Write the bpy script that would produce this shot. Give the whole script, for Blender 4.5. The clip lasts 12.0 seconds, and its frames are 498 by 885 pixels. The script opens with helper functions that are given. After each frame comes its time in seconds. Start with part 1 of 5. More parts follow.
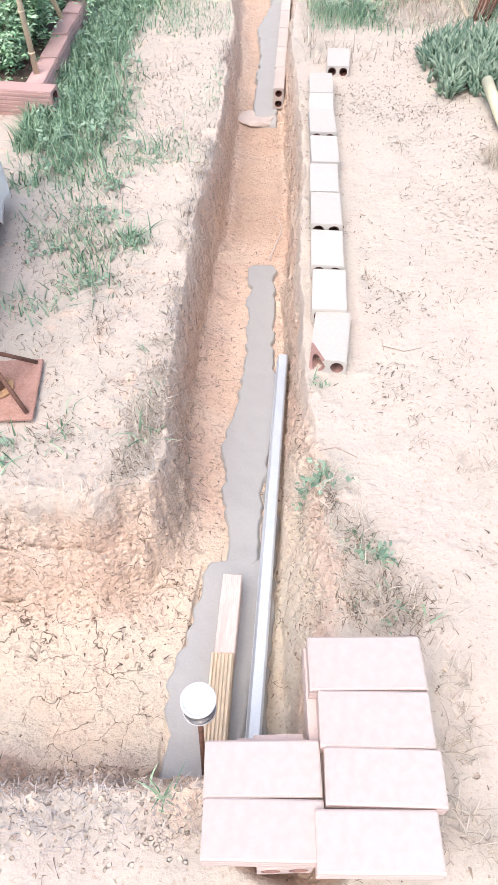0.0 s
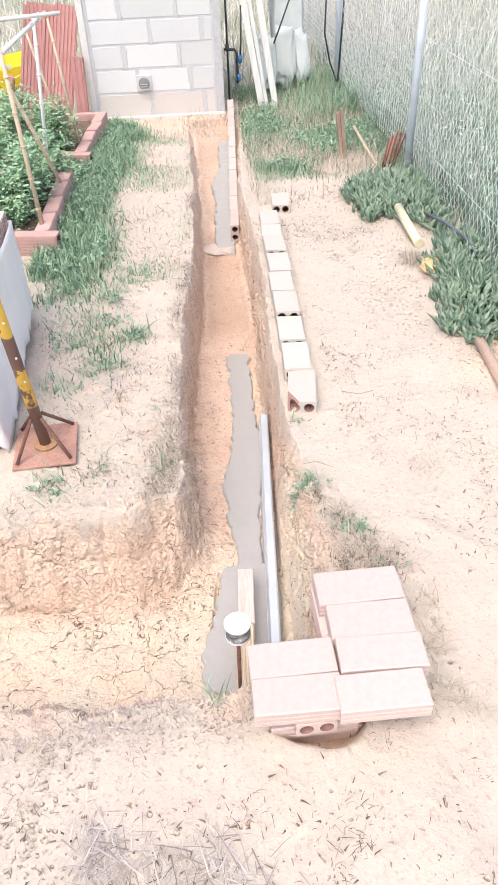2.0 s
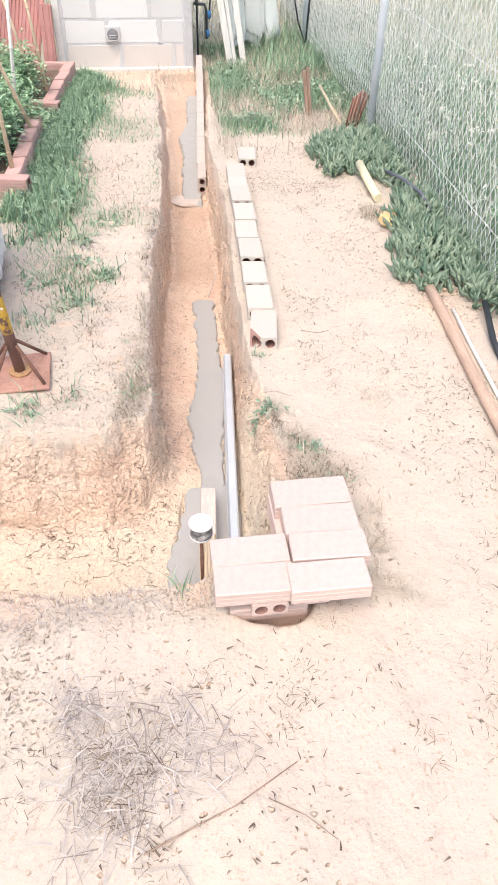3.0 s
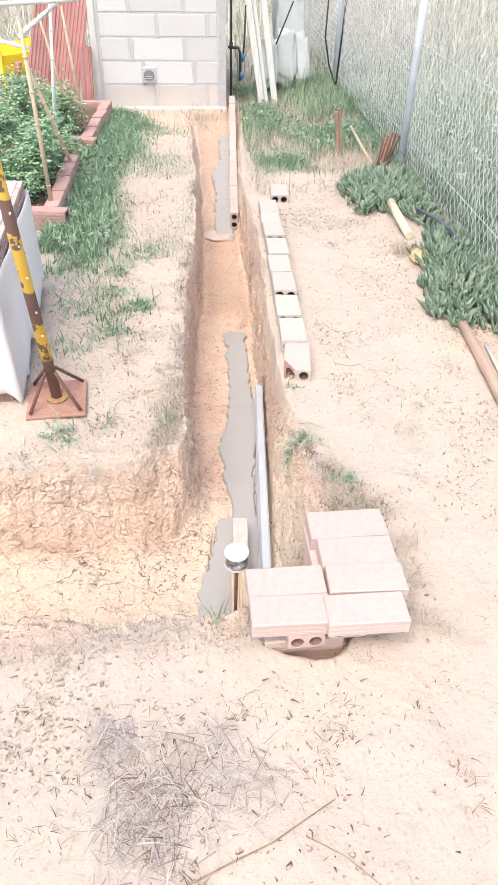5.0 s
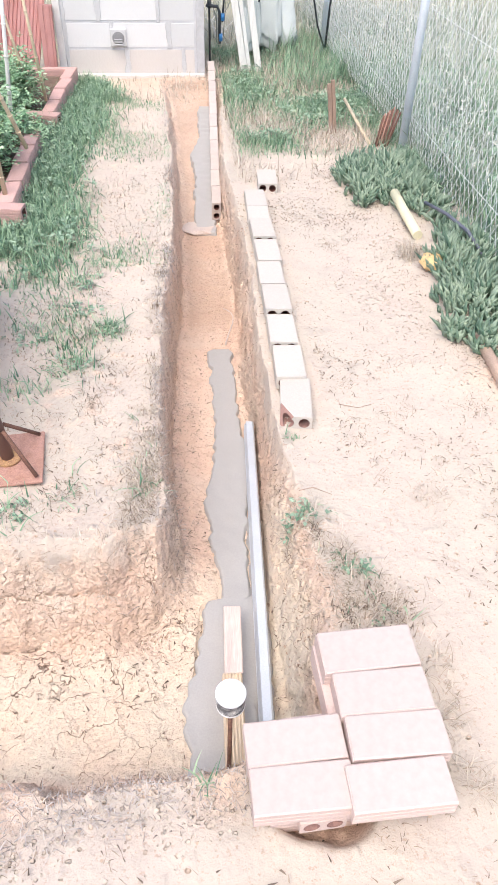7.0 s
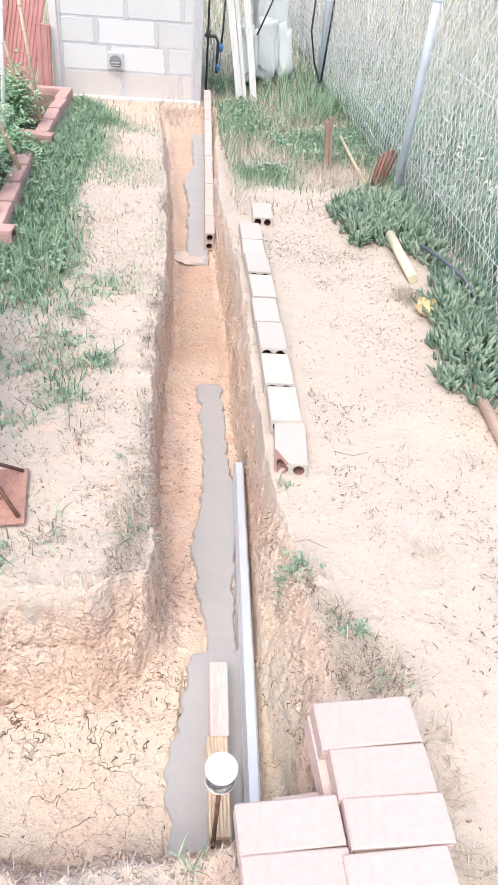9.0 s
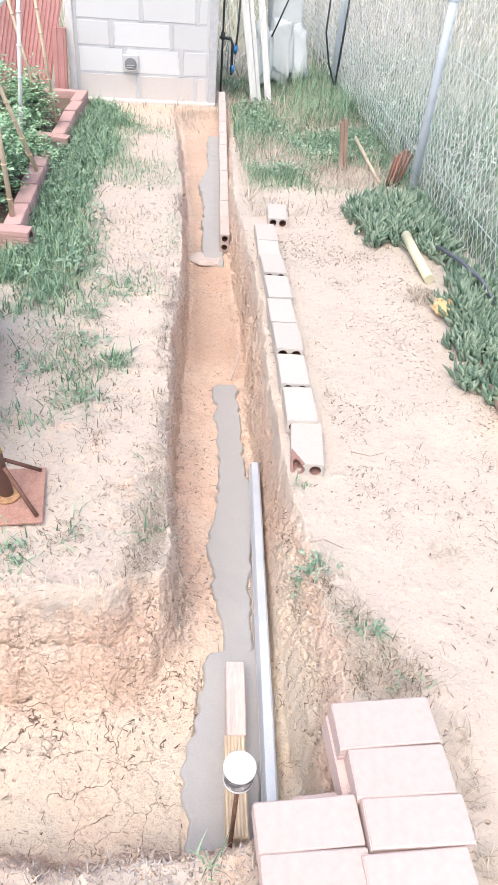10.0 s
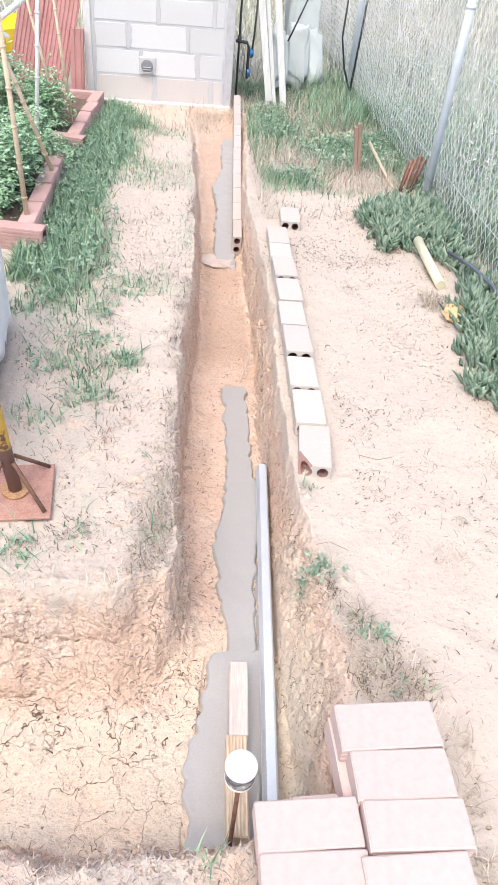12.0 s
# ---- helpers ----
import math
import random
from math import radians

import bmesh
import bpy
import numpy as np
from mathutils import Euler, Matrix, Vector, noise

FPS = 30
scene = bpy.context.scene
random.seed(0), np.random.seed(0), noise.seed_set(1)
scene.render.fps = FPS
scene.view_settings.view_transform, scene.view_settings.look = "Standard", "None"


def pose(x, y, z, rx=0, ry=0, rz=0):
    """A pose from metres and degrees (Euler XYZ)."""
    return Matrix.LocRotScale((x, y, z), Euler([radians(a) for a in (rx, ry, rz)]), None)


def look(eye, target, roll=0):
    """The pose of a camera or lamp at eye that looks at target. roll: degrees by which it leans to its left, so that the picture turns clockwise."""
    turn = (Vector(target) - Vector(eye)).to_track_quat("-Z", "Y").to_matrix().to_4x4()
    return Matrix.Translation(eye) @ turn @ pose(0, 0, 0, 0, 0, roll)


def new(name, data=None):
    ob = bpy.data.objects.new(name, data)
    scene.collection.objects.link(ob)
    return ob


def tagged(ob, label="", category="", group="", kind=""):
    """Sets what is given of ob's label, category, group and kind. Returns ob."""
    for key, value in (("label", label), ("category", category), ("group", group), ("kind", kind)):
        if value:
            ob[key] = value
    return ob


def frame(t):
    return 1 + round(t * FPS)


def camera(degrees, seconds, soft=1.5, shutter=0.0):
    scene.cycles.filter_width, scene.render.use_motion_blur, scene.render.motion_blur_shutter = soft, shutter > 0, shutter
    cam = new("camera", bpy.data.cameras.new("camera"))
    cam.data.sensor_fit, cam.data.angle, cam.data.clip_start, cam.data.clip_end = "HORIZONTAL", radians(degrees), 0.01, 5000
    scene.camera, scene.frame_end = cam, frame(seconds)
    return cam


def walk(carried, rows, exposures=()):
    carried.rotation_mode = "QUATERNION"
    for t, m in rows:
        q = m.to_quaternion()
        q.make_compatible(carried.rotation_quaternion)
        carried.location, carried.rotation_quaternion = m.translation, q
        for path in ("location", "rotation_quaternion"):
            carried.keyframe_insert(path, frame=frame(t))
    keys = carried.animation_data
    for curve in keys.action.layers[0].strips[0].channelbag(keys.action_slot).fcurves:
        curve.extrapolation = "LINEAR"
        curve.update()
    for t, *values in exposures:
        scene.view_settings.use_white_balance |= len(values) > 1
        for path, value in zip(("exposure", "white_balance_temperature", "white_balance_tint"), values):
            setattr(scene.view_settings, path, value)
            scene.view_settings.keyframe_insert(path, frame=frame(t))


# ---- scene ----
cam = camera(39.1, 12.0, soft=1.1)
PATH = [
    (0, (0.038, 0.01, 1.561), (0.02, 1.298, 0.032), -0.5),
    (0.5, (-0.094, -0.169, 1.628), (0.084, 1.186, 0.167), -0.0),
    (1, (-0.165, -0.348, 1.681), (0.019, 1.145, 0.362), -1.0),
    (1.5, (-0.114, -0.525, 1.707), (-0.027, 0.986, 0.4), -0.4),
    (2, (-0.107, -0.662, 1.705), (-0.004, 0.893, 0.452), -2.3),
    (2.5, (-0.137, -0.847, 1.708), (0.046, 0.66, 0.405), -0.1),
    (2.7, (-0.13, -0.9, 1.702), (0.08, 0.585, 0.379), 1.1),
    (4.5, (-0.204, -0.953, 1.709), (-0.063, 0.619, 0.481), 1.4),
    (5, (-0.203, -0.926, 1.698), (-0.041, 0.631, 0.453), 1.4),
    (5.5, (-0.184, -0.812, 1.7), (-0.076, 0.71, 0.407), 1.1),
    (6, (-0.09, -0.611, 1.684), (-0.055, 0.855, 0.325), -4.0),
    (6.5, (-0.113, -0.469, 1.672), (-0.035, 0.992, 0.309), -1.4),
    (6.7, (-0.141, -0.405, 1.676), (0.038, 1.076, 0.344), 0.9),
    (8.3, (-0.221, -0.166, 1.673), (-0.001, 1.324, 0.357), 4.2),
    (8.5, (-0.228, -0.171, 1.681), (0.006, 1.332, 0.383), 5.1),
    (9, (-0.237, -0.193, 1.683), (0.049, 1.319, 0.406), 6.2),
    (9.5, (-0.24, -0.203, 1.684), (0.006, 1.319, 0.411), 5.0),
    (10, (-0.253, -0.197, 1.679), (-0.001, 1.322, 0.403), 5.5),
    (10.5, (-0.255, -0.196, 1.672), (-0.018, 1.316, 0.385), 5.1),
    (11, (-0.251, -0.194, 1.671), (-0.007, 1.303, 0.368), 5.5),
    (11.5, (-0.253, -0.201, 1.676), (-0.013, 1.31, 0.388), 5.7),
    (12, (-0.256, -0.207, 1.676), (-0.025, 1.321, 0.405), 6.2),
]
walk(cam, [(t, look(eye, target, roll)) for t, eye, target, roll in PATH], exposures=[(0.0, 1.14, 6380, 10.4), (1.5, 1.13, 6500, 10.4), (2.5, 1.13, 6900, 10.4), (5.0, 1.12, 6850, 10.4), (6.5, 1.13, 6600, 10.4), (8.5, 1.13, 6540, 10.4), (12.0, 1.13, 6500, 10.4)])

# ---- light: bright hazy sky with a veiled sun ----
SUN_EL, SUN_AZ = radians(64), radians(208)
world = bpy.data.worlds.new("world")
scene.world = world
world.use_nodes = True
wn = world.node_tree.nodes
sky = wn.new("ShaderNodeTexSky")
sky.sky_type = "NISHITA"
sky.sun_disc = False
sky.sun_elevation, sky.sun_rotation = SUN_EL, SUN_AZ
sky.dust_density, sky.air_density = 4.0, 1.0
wn["Background"].inputs[1].default_value = 0.15
world.node_tree.links.new(sky.outputs[0], wn["Background"].inputs[0])
sun = new("sun", bpy.data.lights.new("sun", "SUN"))
sun.data.energy, sun.data.angle, sun.data.color = 0.68, radians(50), (1.0, 0.97, 0.93)
sun.matrix_world = look((math.sin(SUN_AZ) * math.cos(SUN_EL) * 20, math.cos(SUN_AZ) * math.cos(SUN_EL) * 20, math.sin(SUN_EL) * 20), (0, 0, 0))


# ---- materials ----
def material(name, colour, rough=0.8, metal=0.0, vary=0.15, scale=20.0, bump=0.2, bump_scale=60.0, rand=0.0, tint=None, fine=200.0, coords="Object", stretch=(1, 1, 1)):
    """A procedural surface: base colour with blotches, fine grain, relief, and a random shift for each object."""
    m = bpy.data.materials.new(name)
    m.use_nodes = True
    nt = m.node_tree
    n, l = nt.nodes, nt.links
    b = n["Principled BSDF"]
    b.inputs["Roughness"].default_value, b.inputs["Metallic"].default_value = rough, metal
    tc = n.new("ShaderNodeTexCoord")
    mp = n.new("ShaderNodeMapping")
    mp.inputs["Scale"].default_value = stretch
    l.new(tc.outputs[coords], mp.inputs[0])
    big, small = n.new("ShaderNodeTexNoise"), n.new("ShaderNodeTexNoise")
    big.inputs["Scale"].default_value, small.inputs["Scale"].default_value = scale, fine
    big.inputs["Detail"].default_value, small.inputs["Detail"].default_value = 4, 3
    l.new(mp.outputs[0], big.inputs["Vector"]), l.new(mp.outputs[0], small.inputs["Vector"])
    ramp = n.new("ShaderNodeMix")
    ramp.data_type = "RGBA"
    dark = tint or tuple(c * 0.55 for c in colour)
    ramp.inputs["A"].default_value, ramp.inputs["B"].default_value = (*colour, 1), (*dark, 1)
    mr = n.new("ShaderNodeMapRange")
    mr.inputs["From Min"].default_value, mr.inputs["From Max"].default_value = 0.42, 0.75
    mr.inputs["To Max"].default_value = min(1.0, vary * 3)
    l.new(big.outputs[0], mr.inputs[0]), l.new(mr.outputs[0], ramp.inputs["Factor"])
    hsv = n.new("ShaderNodeHueSaturation")
    val = n.new("ShaderNodeMapRange")
    val.inputs["From Min"].default_value, val.inputs["From Max"].default_value = 0.3, 0.7
    val.inputs["To Min"].default_value, val.inputs["To Max"].default_value = 1 - vary, 1 + vary
    l.new(small.outputs[0], val.inputs[0])
    out = val.outputs[0]
    if rand:
        info = n.new("ShaderNodeObjectInfo")
        rr = n.new("ShaderNodeMapRange")
        rr.inputs["To Min"].default_value, rr.inputs["To Max"].default_value = 1 - rand, 1 + rand
        l.new(info.outputs["Random"], rr.inputs[0])
        mul = n.new("ShaderNodeMath")
        mul.operation = "MULTIPLY"
        l.new(out, mul.inputs[0]), l.new(rr.outputs[0], mul.inputs[1])
        out = mul.outputs[0]
    l.new(ramp.outputs["Result"], hsv.inputs["Color"]), l.new(out, hsv.inputs["Value"])
    l.new(hsv.outputs[0], b.inputs["Base Color"])
    if bump:
        bn, bp = n.new("ShaderNodeTexNoise"), n.new("ShaderNodeBump")
        bn.inputs["Scale"].default_value, bn.inputs["Detail"].default_value = bump_scale, 5
        bp.inputs["Strength"].default_value, bp.inputs["Distance"].default_value = bump, 0.01
        l.new(mp.outputs[0], bn.inputs["Vector"]), l.new(bn.outputs[0], bp.inputs["Height"]), l.new(bp.outputs[0], b.inputs["Normal"])
    return m


def leafy(name, a, b_, rough=0.6):
    """Foliage: colour varies from leaf to leaf between two shades."""
    m = bpy.data.materials.new(name)
    m.use_nodes = True
    n, l = m.node_tree.nodes, m.node_tree.links
    b = n["Principled BSDF"]
    b.inputs["Roughness"].default_value = rough
    g = n.new("ShaderNodeNewGeometry")
    mix = n.new("ShaderNodeMix")
    mix.data_type = "RGBA"
    mix.inputs["A"].default_value, mix.inputs["B"].default_value = (*a, 1), (*b_, 1)
    l.new(g.outputs["Random Per Island"], mix.inputs["Factor"])
    l.new(mix.outputs["Result"], b.inputs["Base Color"])
    return m


def soil_material():
    """Dry pale sand, turning to orange earth where it was dug ("dug" attribute), with mud cracks on the trench floor ("mud")."""
    m = bpy.data.materials.new("soil")
    m.use_nodes = True
    n, l = m.node_tree.nodes, m.node_tree.links
    b = n["Principled BSDF"]
    b.inputs["Roughness"].default_value = 0.95
    tc = n.new("ShaderNodeTexCoord")

    def noise_node(scale, detail=5, rough=0.6):
        t = n.new("ShaderNodeTexNoise")
        t.inputs["Scale"].default_value, t.inputs["Detail"].default_value, t.inputs["Roughness"].default_value = scale, detail, rough
        l.new(tc.outputs["Object"], t.inputs["Vector"])
        return t

    def mixed(fac, a, c):
        x = n.new("ShaderNodeMix")
        x.data_type = "RGBA"
        for s, v in (("A", a), ("B", c)):
            if isinstance(v, tuple):
                x.inputs[s].default_value = (*v, 1)
            else:
                l.new(v, x.inputs[s])
        l.new(fac, x.inputs["Factor"])
        return x.outputs["Result"]

    def ranged(v, lo, hi, a=0.0, c=1.0):
        r = n.new("ShaderNodeMapRange")
        for i, q in enumerate((lo, hi, a, c)):
            r.inputs[i + 1].default_value = q
        l.new(v, r.inputs[0])
        return r.outputs[0]

    def attr(name):
        a = n.new("ShaderNodeAttribute")
        a.attribute_name = name
        return a.outputs["Fac"]

    n1, n2, n3, n4 = noise_node(3.0), noise_node(14.0), noise_node(90.0, 3), noise_node(0.25, 3)
    dry = mixed(ranged(n1.outputs[0], 0.4, 0.65), SAND, SAND_PINK)
    dry = mixed(ranged(n2.outputs[0], 0.52, 0.72, 0, 0.55), dry, SAND_GREY)
    dug = mixed(ranged(n1.outputs[0], 0.4, 0.62), EARTH, EARTH_PALE)
    dug = mixed(ranged(n2.outputs[0], 0.5, 0.72, 0, 0.4), dug, EARTH_DARK)
    dug = mixed(attr("mud"), dug, mixed(ranged(n1.outputs[0], 0.42, 0.60, 0, 0.75), (0.67, 0.58, 0.465), (0.71, 0.56, 0.43)))
    col = mixed(attr("dug"), dry, dug)
    # browner earth on the floor of the trench's far part
    col = mixed(attr("floor_brown"), col, (0.46, 0.325, 0.245))
    far = mixed(ranged(n4.outputs[0], 0.4, 0.6), FIELD_A, FIELD_B)
    col = mixed(attr("field"), col, far)
    # litter and crumbs
    col = mixed(ranged(n3.outputs[0], 0.58, 0.70, 0, 0.65), col, EARTH_DARK)
    col = mixed(ranged(noise_node(38.0, 6, 0.7).outputs[0], 0.59, 0.68, 0, 0.55), col, EARTH_DARK)
    # mud cracks
    warp = n.new("ShaderNodeVectorMath")
    warp.operation = "MULTIPLY_ADD"
    wnz = noise_node(12.0, 3)
    l.new(wnz.outputs["Color"], warp.inputs[0])
    warp.inputs[1].default_value = (0.10, 0.10, 0.04)
    l.new(tc.outputs["Object"], warp.inputs[2])
    vor = n.new("ShaderNodeTexVoronoi")
    vor.feature = "DISTANCE_TO_EDGE"
    vor.inputs["Scale"].default_value = 9.0
    l.new(warp.outputs[0], vor.inputs["Vector"])
    gate = ranged(noise_node(6.0, 3).outputs[0], 0.40, 0.53)
    crack = ranged(vor.outputs["Distance"], 0.002, 0.0075, 1.0, 0.0)
    mul = n.new("ShaderNodeMath")
    mul.operation = "MULTIPLY"
    l.new(crack, mul.inputs[0]), l.new(attr("crack"), mul.inputs[1])
    mul2 = n.new("ShaderNodeMath")
    mul2.operation = "MULTIPLY"
    l.new(mul.outputs[0], mul2.inputs[0]), l.new(gate, mul2.inputs[1])
    col = mixed(mul2.outputs[0], col, (0.22, 0.135, 0.095))
    l.new(col, b.inputs["Base Color"])
    h = n.new("ShaderNodeMath")
    h.operation = "SUBTRACT"
    b1 = noise_node(26.0, 7, 0.62)
    l.new(b1.outputs[0], h.inputs[0]), l.new(mul2.outputs[0], h.inputs[1])
    # crumbs: rounded lumps with clefts between them
    lumps = n.new("ShaderNodeTexVoronoi")
    lumps.inputs["Scale"].default_value = 62.0
    jit = n.new("ShaderNodeVectorMath")
    jit.operation = "MULTIPLY_ADD"
    l.new(noise_node(40.0, 3).outputs["Color"], jit.inputs[0])
    jit.inputs[1].default_value = (0.03, 0.03, 0.03)
    l.new(tc.outputs["Object"], jit.inputs[2])
    l.new(jit.outputs[0], lumps.inputs["Vector"])
    h2 = n.new("ShaderNodeMath")
    h2.operation = "MULTIPLY_ADD"
    l.new(lumps.outputs["Distance"], h2.inputs[0]), l.new(h.outputs[0], h2.inputs[2])
    l.new(ranged(attr("crumbly"), 0.0, 1.0, -0.04, -0.30), h2.inputs[1])
    h = h2
    bp = n.new("ShaderNodeBump")
    bp.inputs["Distance"].default_value = 0.028
    l.new(ranged(attr("dug"), 0.0, 1.0, 0.42, 1.0), bp.inputs["Strength"])
    l.new(h.outputs[0], bp.inputs["Height"]), l.new(bp.outputs[0], b.inputs["Normal"])
    return m


SAND, SAND_PINK, SAND_GREY = (0.515, 0.455, 0.38), (0.525, 0.445, 0.378), (0.43, 0.37, 0.315)
EARTH, EARTH_PALE, EARTH_DARK = (0.71, 0.52, 0.40), (0.72, 0.575, 0.46), (0.40, 0.275, 0.205)
FIELD_A, FIELD_B = (0.40, 0.37, 0.28), (0.30, 0.32, 0.22)
SOIL = soil_material()
BRICK = material("pink_clay", (0.58, 0.46, 0.42), 0.85, vary=0.06, scale=7, bump=0.2, bump_scale=40, rand=0.05, tint=(0.56, 0.42, 0.375))
BRICK_PALE = material("pale_clay", (0.51, 0.47, 0.42), 0.85, vary=0.06, scale=7, bump=0.2, bump_scale=40, rand=0.05, tint=(0.50, 0.43, 0.38))
BRICK_RED = material("red_clay", (0.54, 0.35, 0.315), 0.85, vary=0.15, scale=9, bump=0.2, rand=0.10)
# milder hole shade put into a clay colour, also on the broken face
HOLE_CHIP_SHADE = material("hole_chip_shade", (0.34, 0.20, 0.17), 0.95, vary=0.1, bump=0.1)
# second, less pink clay tone for upward brick faces
BRICK_UPPER = material("upper_face_clay", (0.505, 0.435, 0.398), 0.9, vary=0.05, scale=9, bump=0.08, bump_scale=25, rand=0.02, tint=(0.50, 0.40, 0.36), fine=60)
# dark brick holes: the shade inside them is put into the colour
HOLE_SHADE = material("brick_hole_shade", (0.20, 0.09, 0.07), 0.95, vary=0.1, bump=0.1)
CONCRETE = material("wet_concrete", (0.37, 0.36, 0.345), 0.5, vary=0.05, scale=6, bump=0.22, bump_scale=18, tint=(0.30, 0.29, 0.275))
ALU = material("aluminium", (0.60, 0.64, 0.68), 0.5, 0.35, vary=0.06, scale=8, bump=0.03)
WOOD = material("pine", (0.60, 0.49, 0.36), 0.75, vary=0.2, scale=12, bump=0.25, stretch=(6, 0.4, 6), tint=(0.44, 0.31, 0.19), fine=60)
WOOD_PINK = material("dusty_pine", (0.60, 0.50, 0.45), 0.8, vary=0.15, scale=12, bump=0.2, stretch=(6, 0.4, 6), fine=60)
BLOCK = material("concrete_block", (0.66, 0.665, 0.66), 0.9, vary=0.05, scale=3, bump=0.18, bump_scale=50, rand=0.09, tint=(0.50, 0.50, 0.51))
MORTAR = material("mortar", (0.58, 0.585, 0.60), 0.95, vary=0.12, scale=8, bump=0.2)


# ---- building helpers ----
rng = np.random.default_rng(7)


def mesh_of(bm, name, *mats, smooth=False):
    me = bpy.data.meshes.new(name)
    bm.normal_update()
    bm.to_mesh(me)
    bm.free()
    for m in mats:
        me.materials.append(m)
    if smooth:
        me.polygons.foreach_set("use_smooth", [True] * len(me.polygons))
    return me


def part(name, bm, mat, parent=None, label="", smooth=False):
    """Links a bmesh, or a mesh, as one object under a thing or part."""
    mats = mat if isinstance(mat, (list, tuple)) else (mat,)
    me = bm if isinstance(bm, bpy.types.Mesh) else mesh_of(bm, name, *mats, smooth=smooth)
    ob = new(name, me)
    ob.parent = parent
    return tagged(ob, label)


def thing(name, label, category, m=None, group=""):
    ob = new(name)
    ob.empty_display_size = 0.05
    if m is not None:
        ob.matrix_basis = m
    return tagged(ob, label, category, group)


def soft_box(x0, x1, y0, y1, z0, z1, bevel=0.004, segments=1):
    bm = bmesh.new()
    bmesh.ops.create_cube(bm, size=1.0)
    for v in bm.verts:
        v.co = Vector((x0 if v.co.x < 0 else x1, y0 if v.co.y < 0 else y1, z0 if v.co.z < 0 else z1))
    if bevel:
        bmesh.ops.bevel(bm, geom=bm.edges[:], offset=bevel, segments=segments, affect="EDGES")
    return bm


def tube(bm, points, radius, sides=6, taper=1.0, cap=True):
    """A round bar through points, appended to bm; taper: its radius at the end against that at the start."""
    pts = [Vector(p) for p in points]
    rings = []
    for i, p in enumerate(pts):
        d = (pts[min(i + 1, len(pts) - 1)] - pts[max(i - 1, 0)]).normalized()
        side = d.cross(Vector((0.31, 0.17, 0.93)) if abs(d.z) < 0.8 else Vector((1, 0.2, 0))).normalized()
        up = d.cross(side)
        r = radius * (1 + (taper - 1) * i / max(1, len(pts) - 1))
        rings.append([bm.verts.new(p + (side * math.cos(a) + up * math.sin(a)) * r) for a in (2 * math.pi * k / sides for k in range(sides))])
    for a, b in zip(rings, rings[1:]):
        for k in range(sides):
            f = bm.faces.new((a[k], a[(k + 1) % sides], b[(k + 1) % sides], b[k]))
            f.smooth = True
    if cap:
        bm.faces.new(rings[0][::-1]), bm.faces.new(rings[-1])
    return bm


def table(rows, y):
    """Straight-line interpolation in rows of (y, value)."""
    a = sorted(rows)
    return np.interp(y, [r[0] for r in a], [r[1] for r in a])


_lat = np.random.default_rng(3).random((64, 64))


def vnoise(x, y, scale, seed=0):
    """Smooth value noise in -1 .. 1, for arrays."""
    u, v = np.asarray(x) * scale + seed * 7.31, np.asarray(y) * scale + seed * 3.77
    i, j = np.floor(u).astype(int), np.floor(v).astype(int)
    a, b = u - i, v - j
    a, b = a * a * (3 - 2 * a), b * b * (3 - 2 * b)
    g = lambda p, q: _lat[p % 64, q % 64]
    return 2 * ((g(i, j) * (1 - a) + g(i + 1, j) * a) * (1 - b) + (g(i, j + 1) * (1 - a) + g(i + 1, j + 1) * a) * b) - 1


def cells(x, y, scale, seed=0):
    """Distance to the nearest of scattered points, about 0 .. 1: rounded lumps with sharp clefts."""
    u, v = np.asarray(x) * scale + seed * 5.1, np.asarray(y) * scale + seed * 2.3
    i, j = np.floor(u).astype(int), np.floor(v).astype(int)
    best = np.full(np.shape(u), 9.0)
    for a in (-1, 0, 1):
        for b in (-1, 0, 1):
            px, py = i + a + _lat[(i + a) % 64, (j + b) % 64], j + b + _lat[(j + b + 17) % 64, (i + a + 31) % 64]
            best = np.minimum(best, (px - u) ** 2 + (py - v) ** 2)
    return np.sqrt(best)


def smooth01(v):
    v = np.clip(v, 0, 1)
    return v * v * (3 - 2 * v)


# ---- ground with the trench dug into it ----
RIM_L = [(0.3, -0.36), (1.0, -0.37), (1.08, -0.335), (1.14, -0.285), (1.21, -0.25), (1.3, -0.225), (1.5, -0.245), (1.85, -0.235), (2.5, -0.205), (2.9, -0.17), (3.55, -0.13), (4.6, -0.10), (5.8, -0.11), (7, -0.1)]
RIM_R = [(0.3, 0.17), (0.66, 0.18), (0.82, 0.235), (1.25, 0.235), (1.5, 0.20), (1.6, 0.19), (2.1, 0.205), (2.7, 0.24), (3.3, 0.25), (4.2, 0.25), (5.0, 0.29), (6.6, 0.42)]
CONC_L = [(2.66, 0.05), (2.63, 0.0), (2.27, 0.01), (1.96, -0.01), (1.67, -0.06), (1.53, -0.08), (1.35, -0.08), (1.21, -0.055), (1.125, -0.07), (1.115, -0.125), (1.02, -0.14), (0.87, -0.16), (0.77, -0.19), (0.67, -0.20), (0.57, -0.21), (0.40, -0.20)]
CONC_R = [(2.66, 0.12), (2.62, 0.135), (2.26, 0.12), (1.98, 0.105), (1.9, 0.14), (1.0, 0.10), (0.4, 0.06)]
BEAM_R = [(0.4, 0.06), (0.6, 0.065), (1.99, 0.163), (2.02, 0.15), (2.64, 0.135)]
FLOOR = [(0.0, -0.335), (2.6, -0.35), (3.2, -0.34), (3.8, -0.30), (4.2, -0.26), (5.4, -0.17), (6.3, -0.11), (7.0, -0.09)]


